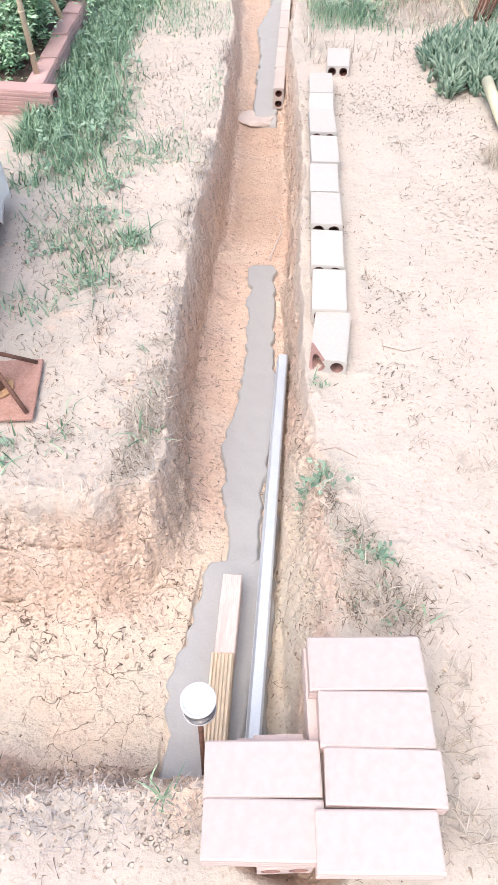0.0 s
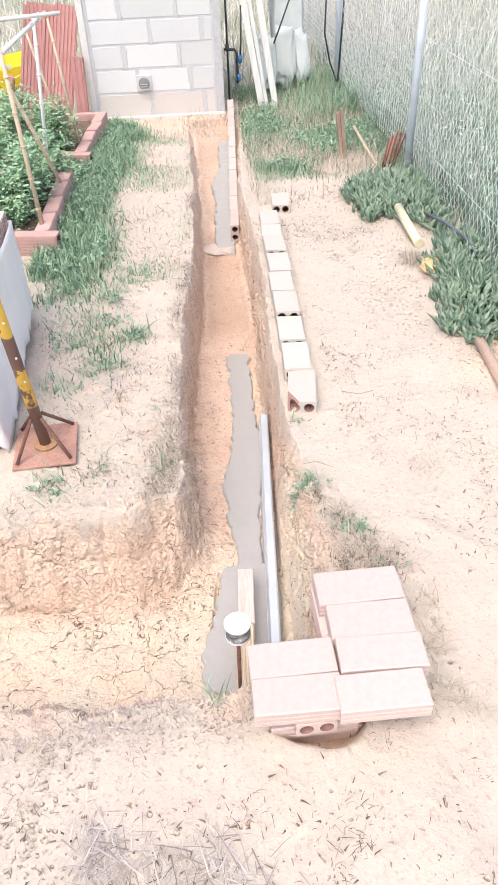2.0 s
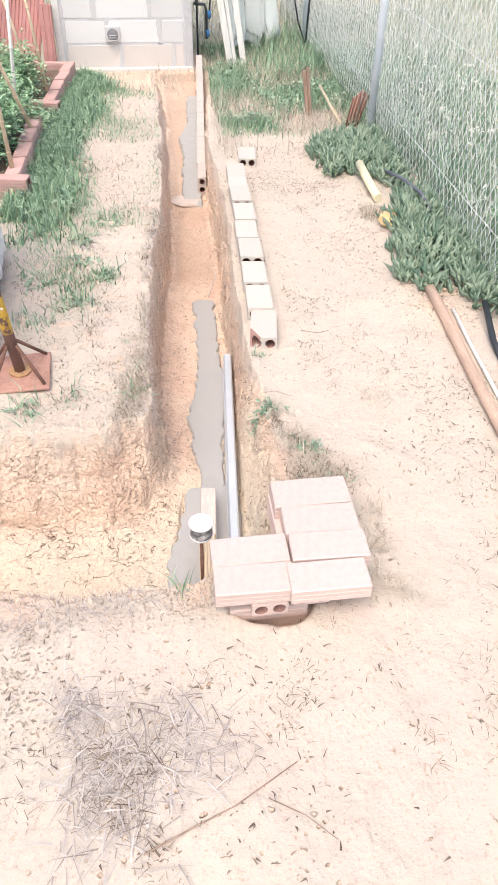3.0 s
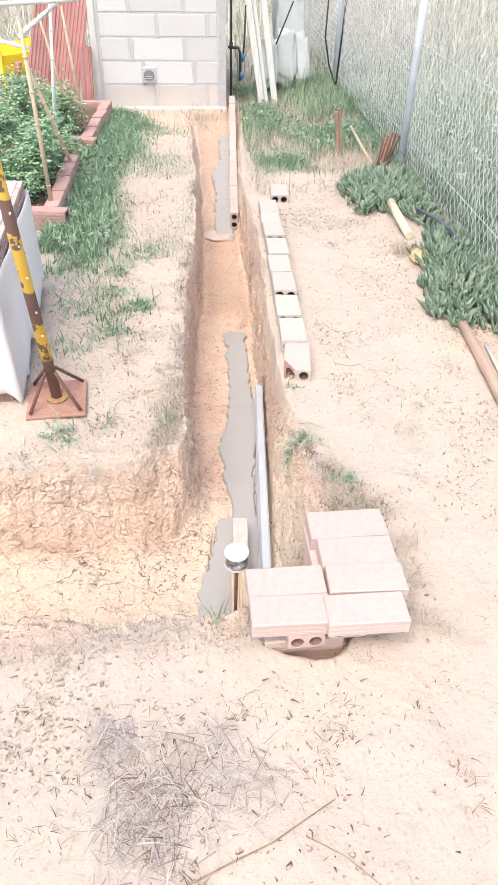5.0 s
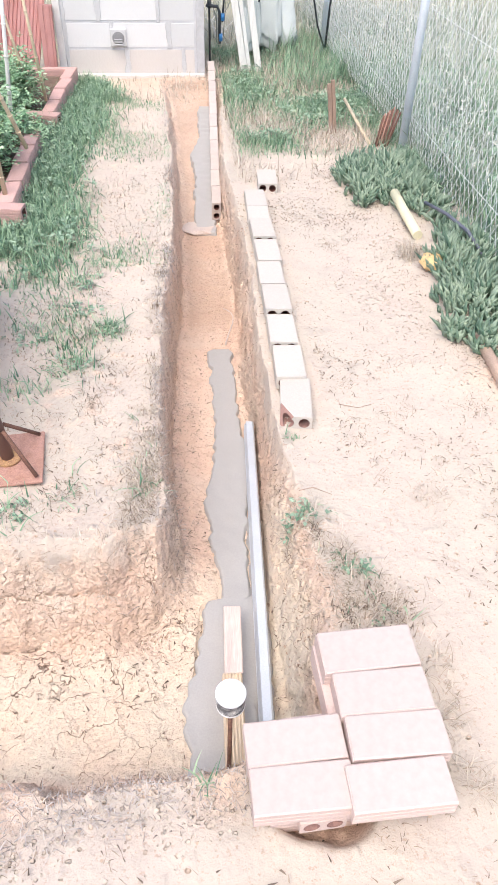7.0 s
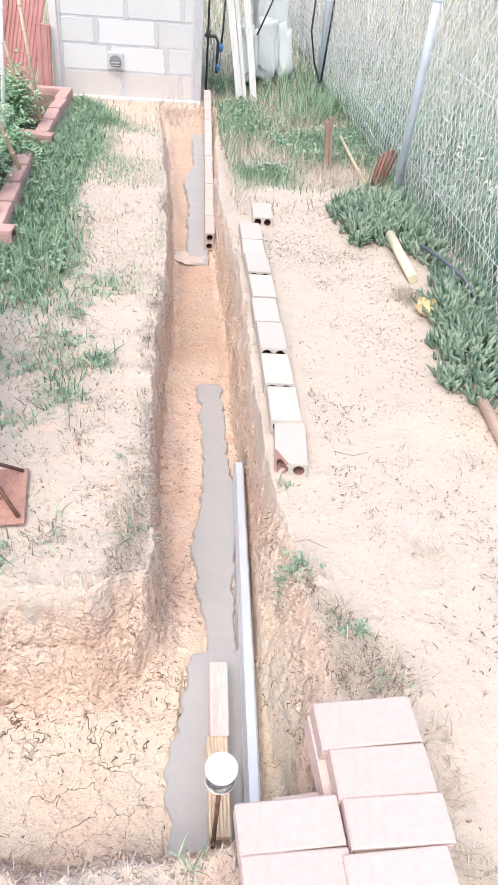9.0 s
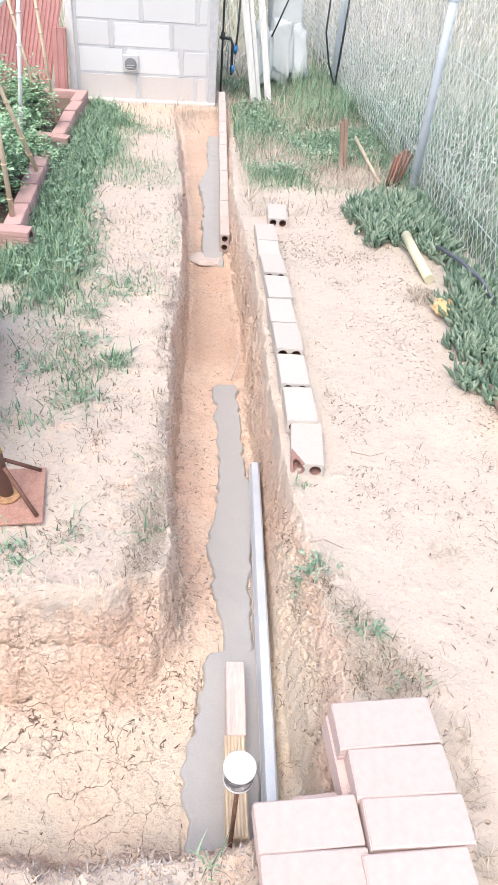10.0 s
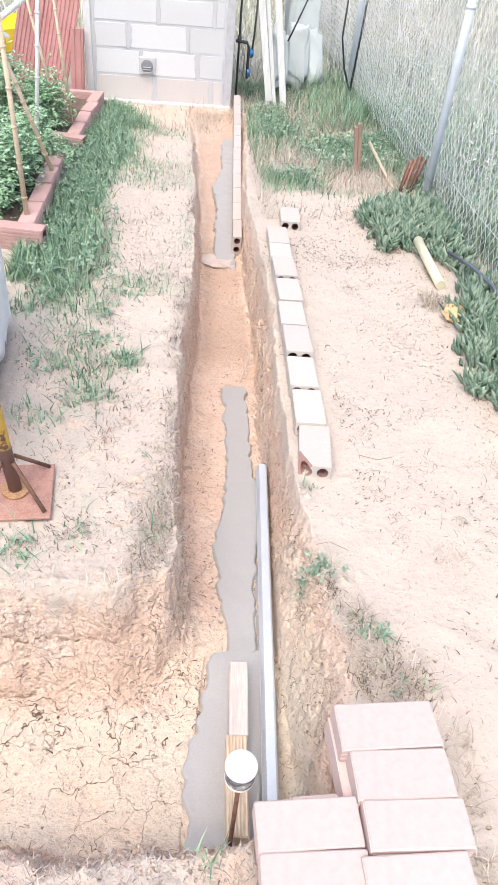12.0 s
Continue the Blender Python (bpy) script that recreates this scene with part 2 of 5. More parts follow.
def land(x, y):
    """The ground as it was before the digging."""
    z = -0.075 * smooth01((y - 4.2) / 2.4) + 0.0 * x
    z = z + 0.07 * smooth01((x - 0.75) / 0.6) * smooth01((y - 0.9) / 1.5)
    z = z + 0.014 * vnoise(x, y, 1.1, 1) + 0.010 * vnoise(x, y, 3.3, 2) + 0.006 * vnoise(x, y, 9.0, 3)
    return z + 0.35 * smooth01((np.abs(x - 0.5) - 4) / 30) * vnoise(x, y, 0.06, 4)


def near_lip(x):
    """The edge of the cut nearest to the start of the path."""
    return 0.40 + 0.028 * vnoise(x, x * 0, 4.0, 23) + 0.014 * vnoise(x, x * 0, 15.0, 24) + 0.006 * vnoise(x, x * 0, 40.0, 25)


def bank_line(x):
    """The upper edge of the eroded bank across the side cut."""
    return 1.145 + 0.034 * vnoise(x, x * 0, 3.0, 8) + 0.022 * vnoise(x, x * 0, 9.0, 9) + 0.008 * vnoise(x, x * 0, 27.0, 10) + 0.018 * smooth01((x + 0.33) / 0.08)


def bank_fall(x, y):
    """How far down the bank a place lies, 0 at its lip and 1 at its foot: a crumbled slope, a ledge, then a swollen lower step."""
    v = (bank_line(x) - y) / (0.165 + 0.02 * vnoise(x, y * 0, 4.0, 11)) + 0.05 * vnoise(x, y, 12.0, 19) + 0.03 * vnoise(x, y, 30.0, 20)
    return np.interp(v, [0, 0.10, 0.26, 0.38, 0.50, 0.60, 0.78, 0.92, 1.0], [0, 0.06, 0.26, 0.48, 0.53, 0.60, 0.76, 0.95, 1])


def inside(x, y):
    """How far a place lies inside the dug outline (minus: outside), in metres."""
    main, side, w, pit = dug_parts(x, y)
    return np.maximum(main, side) + w, pit


def dug_parts(x, y):
    """The same for the trench, the side cut and the hollow under the stack, and the raggedness of their edges."""
    w = 0.014 * vnoise(x, y, 5.0, 5) + 0.003 * vnoise(x, y, 16.0, 6) * (x < 0) + 0.009 * vnoise(x, y, 13.0, 7) * np.exp(-((y - 1.08) / 0.09) ** 2) * (x < -0.05)
    main = np.minimum(np.minimum(x - table(RIM_L, y), table(RIM_R, y) - x), np.minimum(y - near_lip(x) - 0.01, 6.62 - y))
    bank = bank_line(x)
    side = np.minimum(np.minimum(y - near_lip(x), bank - y), np.minimum(x + 3.2, 0.05 - x))
    pit = 0.16 * (1 - np.sqrt(((x - 0.12) / 0.175) ** 2 + ((np.minimum(y, 0.40) - 0.40) / 0.215) ** 2)) - np.maximum(y - 0.6, 0)
    return main, side, w, pit + w * 1.1 + 0.012 * vnoise(x, y, 17.0, 21)


def height(x, y):
    s, pit = inside(x, y)
    wall = np.where(x > 0, 0.06 + 0.075 * smooth01((y - 0.66) / 0.15) * smooth01((1.65 - y) / 0.4), 0.048 + 0.02 * vnoise(x, y, 3.0, 9) + 0.05 * smooth01((1.27 - y) / 0.15))
    wall = np.where((x < 0) & (y < 0.75), 0.13, wall)
    break_up = 0.024 * (cells(x, y, 22, 35) - 0.45) + 0.012 * (cells(x, y, 50, 36) - 0.45)
    broken = s + break_up * np.exp(-((s - 0.5 * wall) / (0.7 * wall)) ** 2)
    u = np.clip(broken / wall, 0, 1)
    t = 0.4 * smooth01(u) + 0.6 * u
    main, side, w, _ = dug_parts(x, y)
    m = np.clip((main + w + broken - s) / wall, 0, 1)
    bank = bank_fall(x + 0.4 * w, y) * (x < 0.0)
    on_bank = (x < table(RIM_L, y) + 0.05) & (y > 0.75) & (x < 0)
    t = np.where((y > 0.75) & (x < 0), np.maximum(0.4 * smooth01(m) + 0.6 * m, bank), t)
    ledge = 0.05 * vnoise(x, y, 7.0, 10) * t * (1 - t) * 4
    floor = table(FLOOR, y) + 0.010 * vnoise(x, y, 6.0, 12) + 0.006 * vnoise(x, y, 17.0, 13)
    floor = floor + 0.03 * smooth01(1 - (s - wall) / 0.06) * (0.6 + 0.4 * vnoise(x, y, 14, 14))
    up = land(x, y) - 0.045 * np.exp(-((y - 0.40) / 0.11) ** 2) * smooth01((0.02 - x) / 0.1)
    lip = 0.012 * np.exp(-np.abs(s) / 0.05) * (1 + vnoise(x, y, 13, 15))
    z = up * (1 - t) + floor * t + ledge * 0.3 + lip * (1 - t)
    edge = np.minimum(x - table(CONC_L, y), table(BEAM_R, y) + 0.006 - x)
    z = np.where((y > 0.44) & (y < 2.64), np.minimum(z, -0.35 + 9.0 * np.clip(-edge, 0, 1)), z)
    z = np.where(pit > 0, np.minimum(z, up - 0.115 * smooth01(pit / 0.06)), z)
    crumb = np.clip(vnoise(x, y, 31, 16) + vnoise(x, y, 60, 17) * 0.6 - 0.55, 0, 1) * 0.018
    near = np.exp(-np.abs(s) / 0.12)
    face = np.clip(4.5 * t * (1 - t), 0, 1)
    # crumbling faces: rounded lumps with clefts, and two long cracks along the bank
    rough = (0.45 - cells(x, y, 17, 23)) * 0.026 * on_bank + (0.45 - cells(x, y, 34, 24)) * 0.024 + (0.45 - cells(x, y, 75, 25)) * 0.014
    z = z + face * rough * np.where(on_bank, 1.0, 0.9)
    line = bank_line(x) - 0.085 + 0.022 * vnoise(x, x * 0, 6.0, 26) + 0.008 * vnoise(x, x * 0, 23.0, 27)
    foot = 1.0 + 0.02 * vnoise(x, x * 0, 5.0, 28) + 0.009 * vnoise(x, x * 0, 19.0, 29) + 0.035 * smooth01((x + 0.36) / 0.12)
    for c, seed in ((line, 30), (foot, 31)):
        z = z - 0.036 * np.exp(-((y - c) / 0.0050) ** 2) * (x < -0.18) * smooth01(0.75 + 1.3 * vnoise(x, x * 0, 4.0, seed))
    # broken crust in the foreground
    crust = smooth01((-0.42 - x) / 0.12) * smooth01((0.30 - y) / 0.08) * smooth01((y + 0.35) / 0.2) * smooth01(0.35 + 1.3 * vnoise(x, y, 4, 33))
    z = z + crust * (0.5 - cells(x, y, 16, 34)) * 0.030
    return z + crumb * (0.3 + near) * (1 - 0.7 * face)


def ground_z(x, y):
    return float(height(np.array([x], float), np.array([y], float))[0])


def axis(stops):
    out = []
    for a, b, step in stops:
        out += list(np.linspace(a, b, max(2, int(round((b - a) / step)) + 1))[:-1])
    return np.array(out + [stops[-1][1]])


def build_ground():
    far = [4, 5, 7, 10, 15, 25, 50, 110, 300]
    xs = np.r_[[-v for v in far[::-1]], axis([(-3.0, -1.3, 0.04), (-1.3, -0.98, 0.014), (-0.98, -0.34, 0.006), (-0.34, -0.11, 0.003), (-0.11, 0.11, 0.0085), (0.11, 0.27, 0.0022), (0.27, 0.29, 0.004), (0.29, 0.6, 0.0085), (0.6, 1.7, 0.014), (1.7, 3.4, 0.06)]), far]
    ys = np.r_[[-v for v in far[::-1]], axis([(-3.0, -1.0, 0.06), (-1.0, -0.3, 0.014), (-0.3, 0.3, 0.009), (0.3, 0.96, 0.0075), (0.96, 1.20, 0.003), (1.20, 1.25, 0.006), (1.25, 2.0, 0.008), (2.0, 3.2, 0.009), (3.2, 7.2, 0.02), (7.2, 12, 0.15)]), [14, 17, 22, 30, 50, 110, 300]]
    X, Y = np.meshgrid(xs, ys)
    Z = height(X, Y)
    s, pit = inside(X, Y)
    steep = np.exp(-((s - 0.045) / 0.045) ** 2)
    lump = lambda p, k: 0.5 * vnoise(p, Z, 8, k) + 0.9 * (cells(p, Z, 14, k) - 0.45) + 1.0 * (cells(p, Z, 33, k + 1) - 0.45) + 0.8 * (cells(p, Z, 62, k + 2) - 0.45)
    steep = steep * (1 - 0.8 * np.exp(-((X + 0.26) ** 2 + (Y - 1.10) ** 2) / 0.006))
    soft = 0.4 * vnoise(Y, Z, 6, 18) + 0.9 * (cells(Y, Z, 13, 18) - 0.45) + 0.9 * (cells(Y, Z, 26, 19) - 0.45)
    flake = 1.0 * (cells(Y, Z, 24, 41) - 0.45) + 0.8 * (cells(Y, Z, 48, 42) - 0.45) + 0.4 * (cells(Y, Z, 95, 43) - 0.45)
    X2 = X + steep * (0.007 * soft + 0.013 * np.where(X > 0, 1, -1) * flake)
    Y2 = Y - steep * 0.008 * lump(X, 22)
    me = bpy.data.meshes.new("ground")
    n, m = len(xs), len(ys)
    me.vertices.add(n * m)
    me.vertices.foreach_set("co", np.stack([X2, Y2, Z], -1).astype(np.float32).ravel())
    i = (np.arange(m - 1)[:, None] * n + np.arange(n - 1)[None]).ravel()
    quads = np.stack([i, i + 1, i + n + 1, i + n], -1).astype(np.int32)
    me.loops.add(quads.size)
    me.loops.foreach_set("vertex_index", quads.ravel())
    me.polygons.add(len(quads))
    me.polygons.foreach_set("loop_start", np.arange(0, quads.size, 4, dtype=np.int32))
    me.polygons.foreach_set("use_smooth", np.ones(len(quads), bool))
    me.update(calc_edges=True)
    me.validate()
    dug = np.where(X > 0, smooth01(s / 0.05 + 0.2), smooth01(s / 0.035 + 0.5))
    spill = smooth01((bank_fall(X, Y) - 0.03 + 0.18 * vnoise(X, Y, 16, 89) + 0.10 * vnoise(X, Y, 45, 90)) / 0.25)
    on = smooth01((-0.23 - X) / 0.09) * (Y > 0.9)
    dug = dug * (1 - on) + spill * on
    dug = np.maximum(dug, smooth01((-0.055 - Z + 0.03 * vnoise(X, Y, 18, 92)) / 0.06) * smooth01((s + 0.06) / 0.05) * (Y < 4.5))
    floor_brown = smooth01((s - 0.05) / 0.05) * smooth01((Y - 2.45) / 0.5) * (0.7 + 0.4 * vnoise(X, Y, 4, 83))
    dug = np.maximum(dug, 0.75 * smooth01(0.5 + 1.2 * vnoise(X, Y, 5, 82)) * smooth01((-0.02 - X) / 0.1) * smooth01((Y - 0.22) / 0.15) * smooth01((0.5 - Y) / 0.05))
    dug = np.maximum(dug, 0.85 * smooth01((0.27 + 0.05 * vnoise(X, Y, 9, 79) - X) / 0.06) * smooth01((X - 0.1) / 0.05) * smooth01((Y - 0.58) / 0.1) * smooth01((1.45 - Y) / 0.3))
    dug = np.maximum(dug, (0.65 + 0.3 * vnoise(X, Y, 3, 71)) * smooth01((Y - 5.5) / 0.7) * smooth01((X + 0.95) / 0.2) * smooth01((0.75 - X) / 0.3))
    mud = smooth01((s - 0.02) / 0.04) * smooth01((1.35 - Y) / 0.2)
    mud = np.maximum(mud, 0.8 * smooth01((s - 0.02) / 0.03) * smooth01((1.6 - Y) / 0.3) * (X > 0))
    mud = np.maximum(mud, smooth01((vnoise(X, Y, 2.2, 75) + 0.1) / 0.3) * smooth01((-0.30 - X) / 0.2) * smooth01((0.40 - Y) / 0.1))
    bank_face = smooth01((bank_line(X) - 0.03 - Y) / 0.04) * smooth01((Y - 0.9) / 0.05) * smooth01((-0.2 - X) / 0.05)
    crack = np.maximum(np.maximum(mud, 0.9 * bank_face), smooth01((s - 0.01) / 0.03) * 0.6 * (Y < 2.0))
    dug = np.maximum(dug, 0.55 * np.exp(-((X - 1.14) / 0.14) ** 2 - ((Y - 1.85) / 0.22) ** 2) * (1 + vnoise(X, Y, 9, 84)))
    field = np.maximum(smooth01((X - 1.45) / 0.4), smooth01((Y - 7.0) / 0.6))
    for name, values in (("dug", np.maximum(dug, smooth01(pit / 0.03))), ("mud", mud * (1 - 0.85 * bank_face) * np.where(X < 0, smooth01((s - 0.10) / 0.08), 1)), ("crack", crack), ("crumbly", np.clip(np.maximum(bank_face, np.exp(-((s - 0.04) / 0.045) ** 2) * (Y > 0.5)), 0, 1)), ("field", field), ("floor_brown", np.clip(floor_brown, 0, 1))):
        a = me.attributes.new(name, "FLOAT", "POINT")
        a.data.foreach_set("value", values.astype(np.float32).ravel())
    me.materials.append(SOIL)
    return tagged(new("ground", me), "pale dry sandy ground with a freshly dug orange earth trench", "ground", kind="structure")


build_ground()


# ---- concrete in the trench ----
def poured_strip(name, left, right, y0, y1, top, thick, seed, label, groove=None):
    """A poured strip with a wavy rounded rim; its surface carries trowel marks."""
    ys = np.linspace(y0, y1, int((y1 - y0) / 0.008))
    u = np.linspace(0, 1, 52)
    co, faces = [], []
    for y in ys:
        a, b = float(table(left, y)), float(table(right, y))
        a += 0.012 * float(vnoise(y, seed, 9, 31)) + 0.010 * float(vnoise(y, seed, 27, 32)) + 0.004 * float(vnoise(y, seed, 70, 37))
        b += 0.008 * float(vnoise(y, seed, 11, 33)) + 0.008 * float(vnoise(y, seed, 29, 34))
        edge = min(1.0, (y1 - y) / 0.015, (y - y0) / 0.01)
        for k, t in enumerate(u):
            x = a + (b - a) * t
            e = min(t, 1 - t) * (b - a)
            drop = thick * (1 - math.sqrt(max(0.0, 1 - (1 - min(1.0, e / 0.012)) ** 2)))
            z = float(top(y)) - drop - thick * (1 - max(0.0, edge)) ** 2 + 0.0025 * float(vnoise(x, y, 22, 35)) + 0.004 * float(vnoise(x, y, 5, 36))
            if groove is not None:
                g = groove(y) + 0.010 * float(vnoise(y, seed, 13, 38)) + 0.006 * float(vnoise(y, seed, 41, 39))
                z -= 0.022 * math.exp(-((x - g) / 0.005) ** 2) * float(smooth01(0.55 + 1.5 * vnoise(y, seed, 7, 40)))
            co.append((x, y, z))
    n = len(u)
    for r in range(len(ys) - 1):
        for k in range(n - 1):
            faces.append((r * n + k, r * n + k + 1, (r + 1) * n + k + 1, (r + 1) * n + k))
    me = bpy.data.meshes.new(name)
    me.from_pydata(co, [], faces)
    me.polygons.foreach_set("use_smooth", [True] * len(me.polygons))
    me.materials.append(CONCRETE)
    return tagged(new(name, me), label, "concrete footing", kind="structure")


poured_strip("concrete_footing", CONC_L, CONC_R, 0.40, 2.66, lambda y: -0.325 - 0.006 * smooth01((y - 1.1) / 0.1), 0.05, 1.0, "fresh wet grey concrete poured along the trench floor", lambda y: 0.037 + 0.0761 * (y - 0.95) if y < 1.98 else 9.0)
poured_strip("concrete_footing", [(3.85, 0.03), (4.1, 0.02), (4.6, 0.06), (5.0, 0.05), (5.3, 0.12), (5.9, 0.17)], [(3.85, 0.15), (5.9, 0.30)], 3.85, 5.9, lambda y: table(FLOOR, y) + 0.03, 0.05, 5.0, "older light grey concrete footing beside the brick kerb")


# ---- hollow clay bricks ----
def hollow_brick(L, W, H, cols, rows, fill, deep=0.06, round_=True, bevel=0.003):
    """A perforated brick along y, its base at z = 0, holes in both ends. Materials: clay, cavity."""
    bm = bmesh.new()
    n = 16
    for side in (-1, 1):
        y = side * L / 2
        for c in range(cols):
            for r in range(rows):
                cx, cz = -W / 2 + W * (c + 0.5) / cols, H * (r + 0.5) / rows
                hw, hh = W / cols / 2, H / rows / 2
                rw, rh = hw * fill, hh * fill
                if round_:
                    rw = rh = min(rw, rh)
                rim, hole, back = [], [], []
                for k in range(n):
                    a = 2 * math.pi * k / n
                    ca, sa = math.cos(a), math.sin(a)
                    q = max(abs(ca), abs(sa))
                    rim.append(bm.verts.new((cx + ca / q * hw, y, cz + sa / q * hh)))
                    p = q ** 0.6 if not round_ else 1.0
                    hole.append(bm.verts.new((cx + ca / p * rw, y, cz + sa / p * rh)))
                    back.append(bm.verts.new((cx + ca / p * rw, y - side * deep, cz + sa / p * rh)))
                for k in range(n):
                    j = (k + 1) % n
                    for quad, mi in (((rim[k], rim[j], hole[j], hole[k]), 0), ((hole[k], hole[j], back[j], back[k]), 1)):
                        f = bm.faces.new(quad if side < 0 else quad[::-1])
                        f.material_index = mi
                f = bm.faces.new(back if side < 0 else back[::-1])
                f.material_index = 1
    bmesh.ops.remove_doubles(bm, verts=bm.verts[:], dist=1e-5)
    lo, hi = [], []
    for sx, sz in ((-1, 0), (1, 0), (1, 1), (-1, 1)):
        for store, yy in ((lo, -L / 2), (hi, L / 2)):
            store.append(min(bm.verts, key=lambda v: (v.co - Vector((sx * W / 2, yy, sz * H))).length))
    def along(a, b, yy):
        d = (b - a)
        vs = [v for v in bm.verts if abs(v.co.y - yy) < 1e-5 and (v.co - a).cross(d).length < 1e-6 * 10 and -1e-6 <= (v.co - a).dot(d) <= d.length_squared + 1e-6]
        return sorted(vs, key=lambda v: (v.co - a).dot(d))
    for k in range(4):
        j = (k + 1) % 4
        a = along(lo[k].co.copy(), lo[j].co.copy(), -L / 2)
        b = along(hi[k].co.copy(), hi[j].co.copy(), L / 2)
        bm.faces.new([*a[::-1], *b])
    bmesh.ops.recalc_face_normals(bm, faces=bm.faces[:])
    if bevel:
        long = [e for e in bm.edges if abs(e.verts[0].co.y - e.verts[1].co.y) > L * 0.9]
        bmesh.ops.bevel(bm, geom=long, offset=bevel, segments=2, affect="EDGES")
    return bm


BL, BW, BH = 0.24, 0.116, 0.07
ROW_H = 0.058
brick_pale = mesh_of(hollow_brick(BL - 0.010, BW, ROW_H, 2, 1, 0.72), "hollow_brick", BRICK_PALE, HOLE_SHADE)
brick_flat = mesh_of(hollow_brick(BL, BW, BH, 2, 1, 0.72), "hollow_brick", BRICK, HOLE_SHADE)
brick_edge = mesh_of(hollow_brick(BL - 0.006, 0.058, BW, 1, 2, 0.66), "hollow_brick", material("dusty_clay", (0.50, 0.43, 0.385), 0.9, vary=0.10, scale=9, bump=0.25, rand=0.06), HOLE_SHADE)
def side_ribs(bm, L, W, H, count):
    """Raised strips along both long sides of a brick."""
    for k in range(count):
        z = H * (0.10 + 0.86 * k / count)
        for sx in (-1, 1):
            m = Matrix.Translation((sx * (W / 2 + 0.0005), 0, z + 0.28 * H / count)) @ Matrix.Diagonal((0.004, L - 0.004, 0.52 * H / count, 1))
            bmesh.ops.create_cube(bm, size=1.0, matrix=m)
    return bm


brick_red = mesh_of(side_ribs(hollow_brick(BL * 1.2, 0.09, 0.135, 1, 2, 0.62, round_=False), BL * 1.2, 0.09, 0.135, 6), "hollow_brick", BRICK_RED, HOLE_SHADE)


def lay(mesh, x, y, z, turn=0.0, roll=0.0, label="", group="", name="hollow_brick", tip=0.0):
    ob = new(name, mesh)
    ob.matrix_basis = pose(x, y, z, tip, roll, turn)
    return tagged(ob, label, "brick", group)


# row on the right bank: one brick behind another
row = [(0.276 + 0.0102 * k, 1.712 + 0.2392 * k, a) for k, a in enumerate((-8, -5, -3, -3, -4, -3, -2, -3, -4))]
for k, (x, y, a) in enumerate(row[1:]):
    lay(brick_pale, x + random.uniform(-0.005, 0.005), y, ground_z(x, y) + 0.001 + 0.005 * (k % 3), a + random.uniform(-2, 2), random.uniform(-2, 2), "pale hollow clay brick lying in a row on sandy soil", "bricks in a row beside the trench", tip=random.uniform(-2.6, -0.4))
# the first one has lost a corner of its top skin
bm = hollow_brick(BL, BW, ROW_H, 2, 1, 0.72)
bmesh.ops.bisect_plane(bm, geom=bm.verts[:] + bm.edges[:] + bm.faces[:], plane_co=(-0.03, -0.12, 0.034), plane_no=(-0.70, -0.40, 0.59), clear_outer=True)
bmesh.ops.holes_fill(bm, edges=bm.edges[:], sides=0)
for f in bm.faces:
    if f.normal.dot(Vector((-0.70, -0.40, 0.59)).normalized()) > 0.95:
        f.material_index = 1
lay(mesh_of(bm, "hollow_brick", BRICK_PALE, HOLE_CHIP_SHADE), row[0][0] + 0.004, row[0][1] + 0.014, ground_z(0.268, 1.70) - 0.008, row[0][2], 0, "pale hollow clay brick with a broken corner", "bricks in a row beside the trench")
lay(brick_pale, 0.472, 3.95, ground_z(0.46, 3.96) + 0.004, -5, 0, "pale hollow clay brick lying askew at the end of the row", "bricks in a row beside the trench")

# kerb of bricks on edge towards the hut
for k in range(11):
    t = (k + 0.5) / 11
    x, y = 0.163 + 0.165 * t, 3.99 + 2.62 * t
    lay(brick_edge, x, y, -0.25 + 0.20 * t, -3.6 + random.uniform(-0.4, 0.4), random.uniform(-0.8, 0.8), "pale hollow clay brick laid on edge in a kerb", "bricks in the kerb", tip=4.3)

# stack at the near end of the trench
ST = "dusty pink hollow clay brick in a low stack"
def ribbed_brick(L, W, H):
    """A brick along y with plain ends and shallow grooves along its sides."""
    side = [(W / 2, H * f) for f in (0.06, 0.30, 0.32, 0.37, 0.39, 0.61, 0.63, 0.68, 0.70, 0.94)]
    side = [(x - (0.0013 if k in (2, 3, 6, 7) else 0), z) for k, (x, z) in enumerate(side)]
    prof = [(W / 2 - 0.004, 0), *side, (W / 2 - 0.004, H), (-W / 2 + 0.004, H), *[(-x, z) for x, z in side[::-1]], (-W / 2 + 0.004, 0)]
    bm = bmesh.new()
    a, b = [bm.verts.new((x, -L / 2, z)) for x, z in prof], [bm.verts.new((x, L / 2, z)) for x, z in prof]
    for k in range(len(prof)):
        bm.faces.new((a[k], a[(k + 1) % len(prof)], b[(k + 1) % len(prof)], b[k]))
    bm.faces.new(a[::-1]), bm.faces.new(b)
    bmesh.ops.recalc_face_normals(bm, faces=bm.faces[:])
    rim = [e for e in bm.edges if abs(e.verts[0].co.y - e.verts[1].co.y) < 1e-6 and max(e.verts[0].co.z, e.verts[1].co.z) > H * 0.97]
    bmesh.ops.bevel(bm, geom=rim, offset=0.003, segments=2, affect="EDGES")
    return bm




def upper_toned(bm):
    """A greyer clay tone on the upper face, pink clay elsewhere."""
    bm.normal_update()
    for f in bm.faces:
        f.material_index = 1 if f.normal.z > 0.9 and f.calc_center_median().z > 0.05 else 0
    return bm


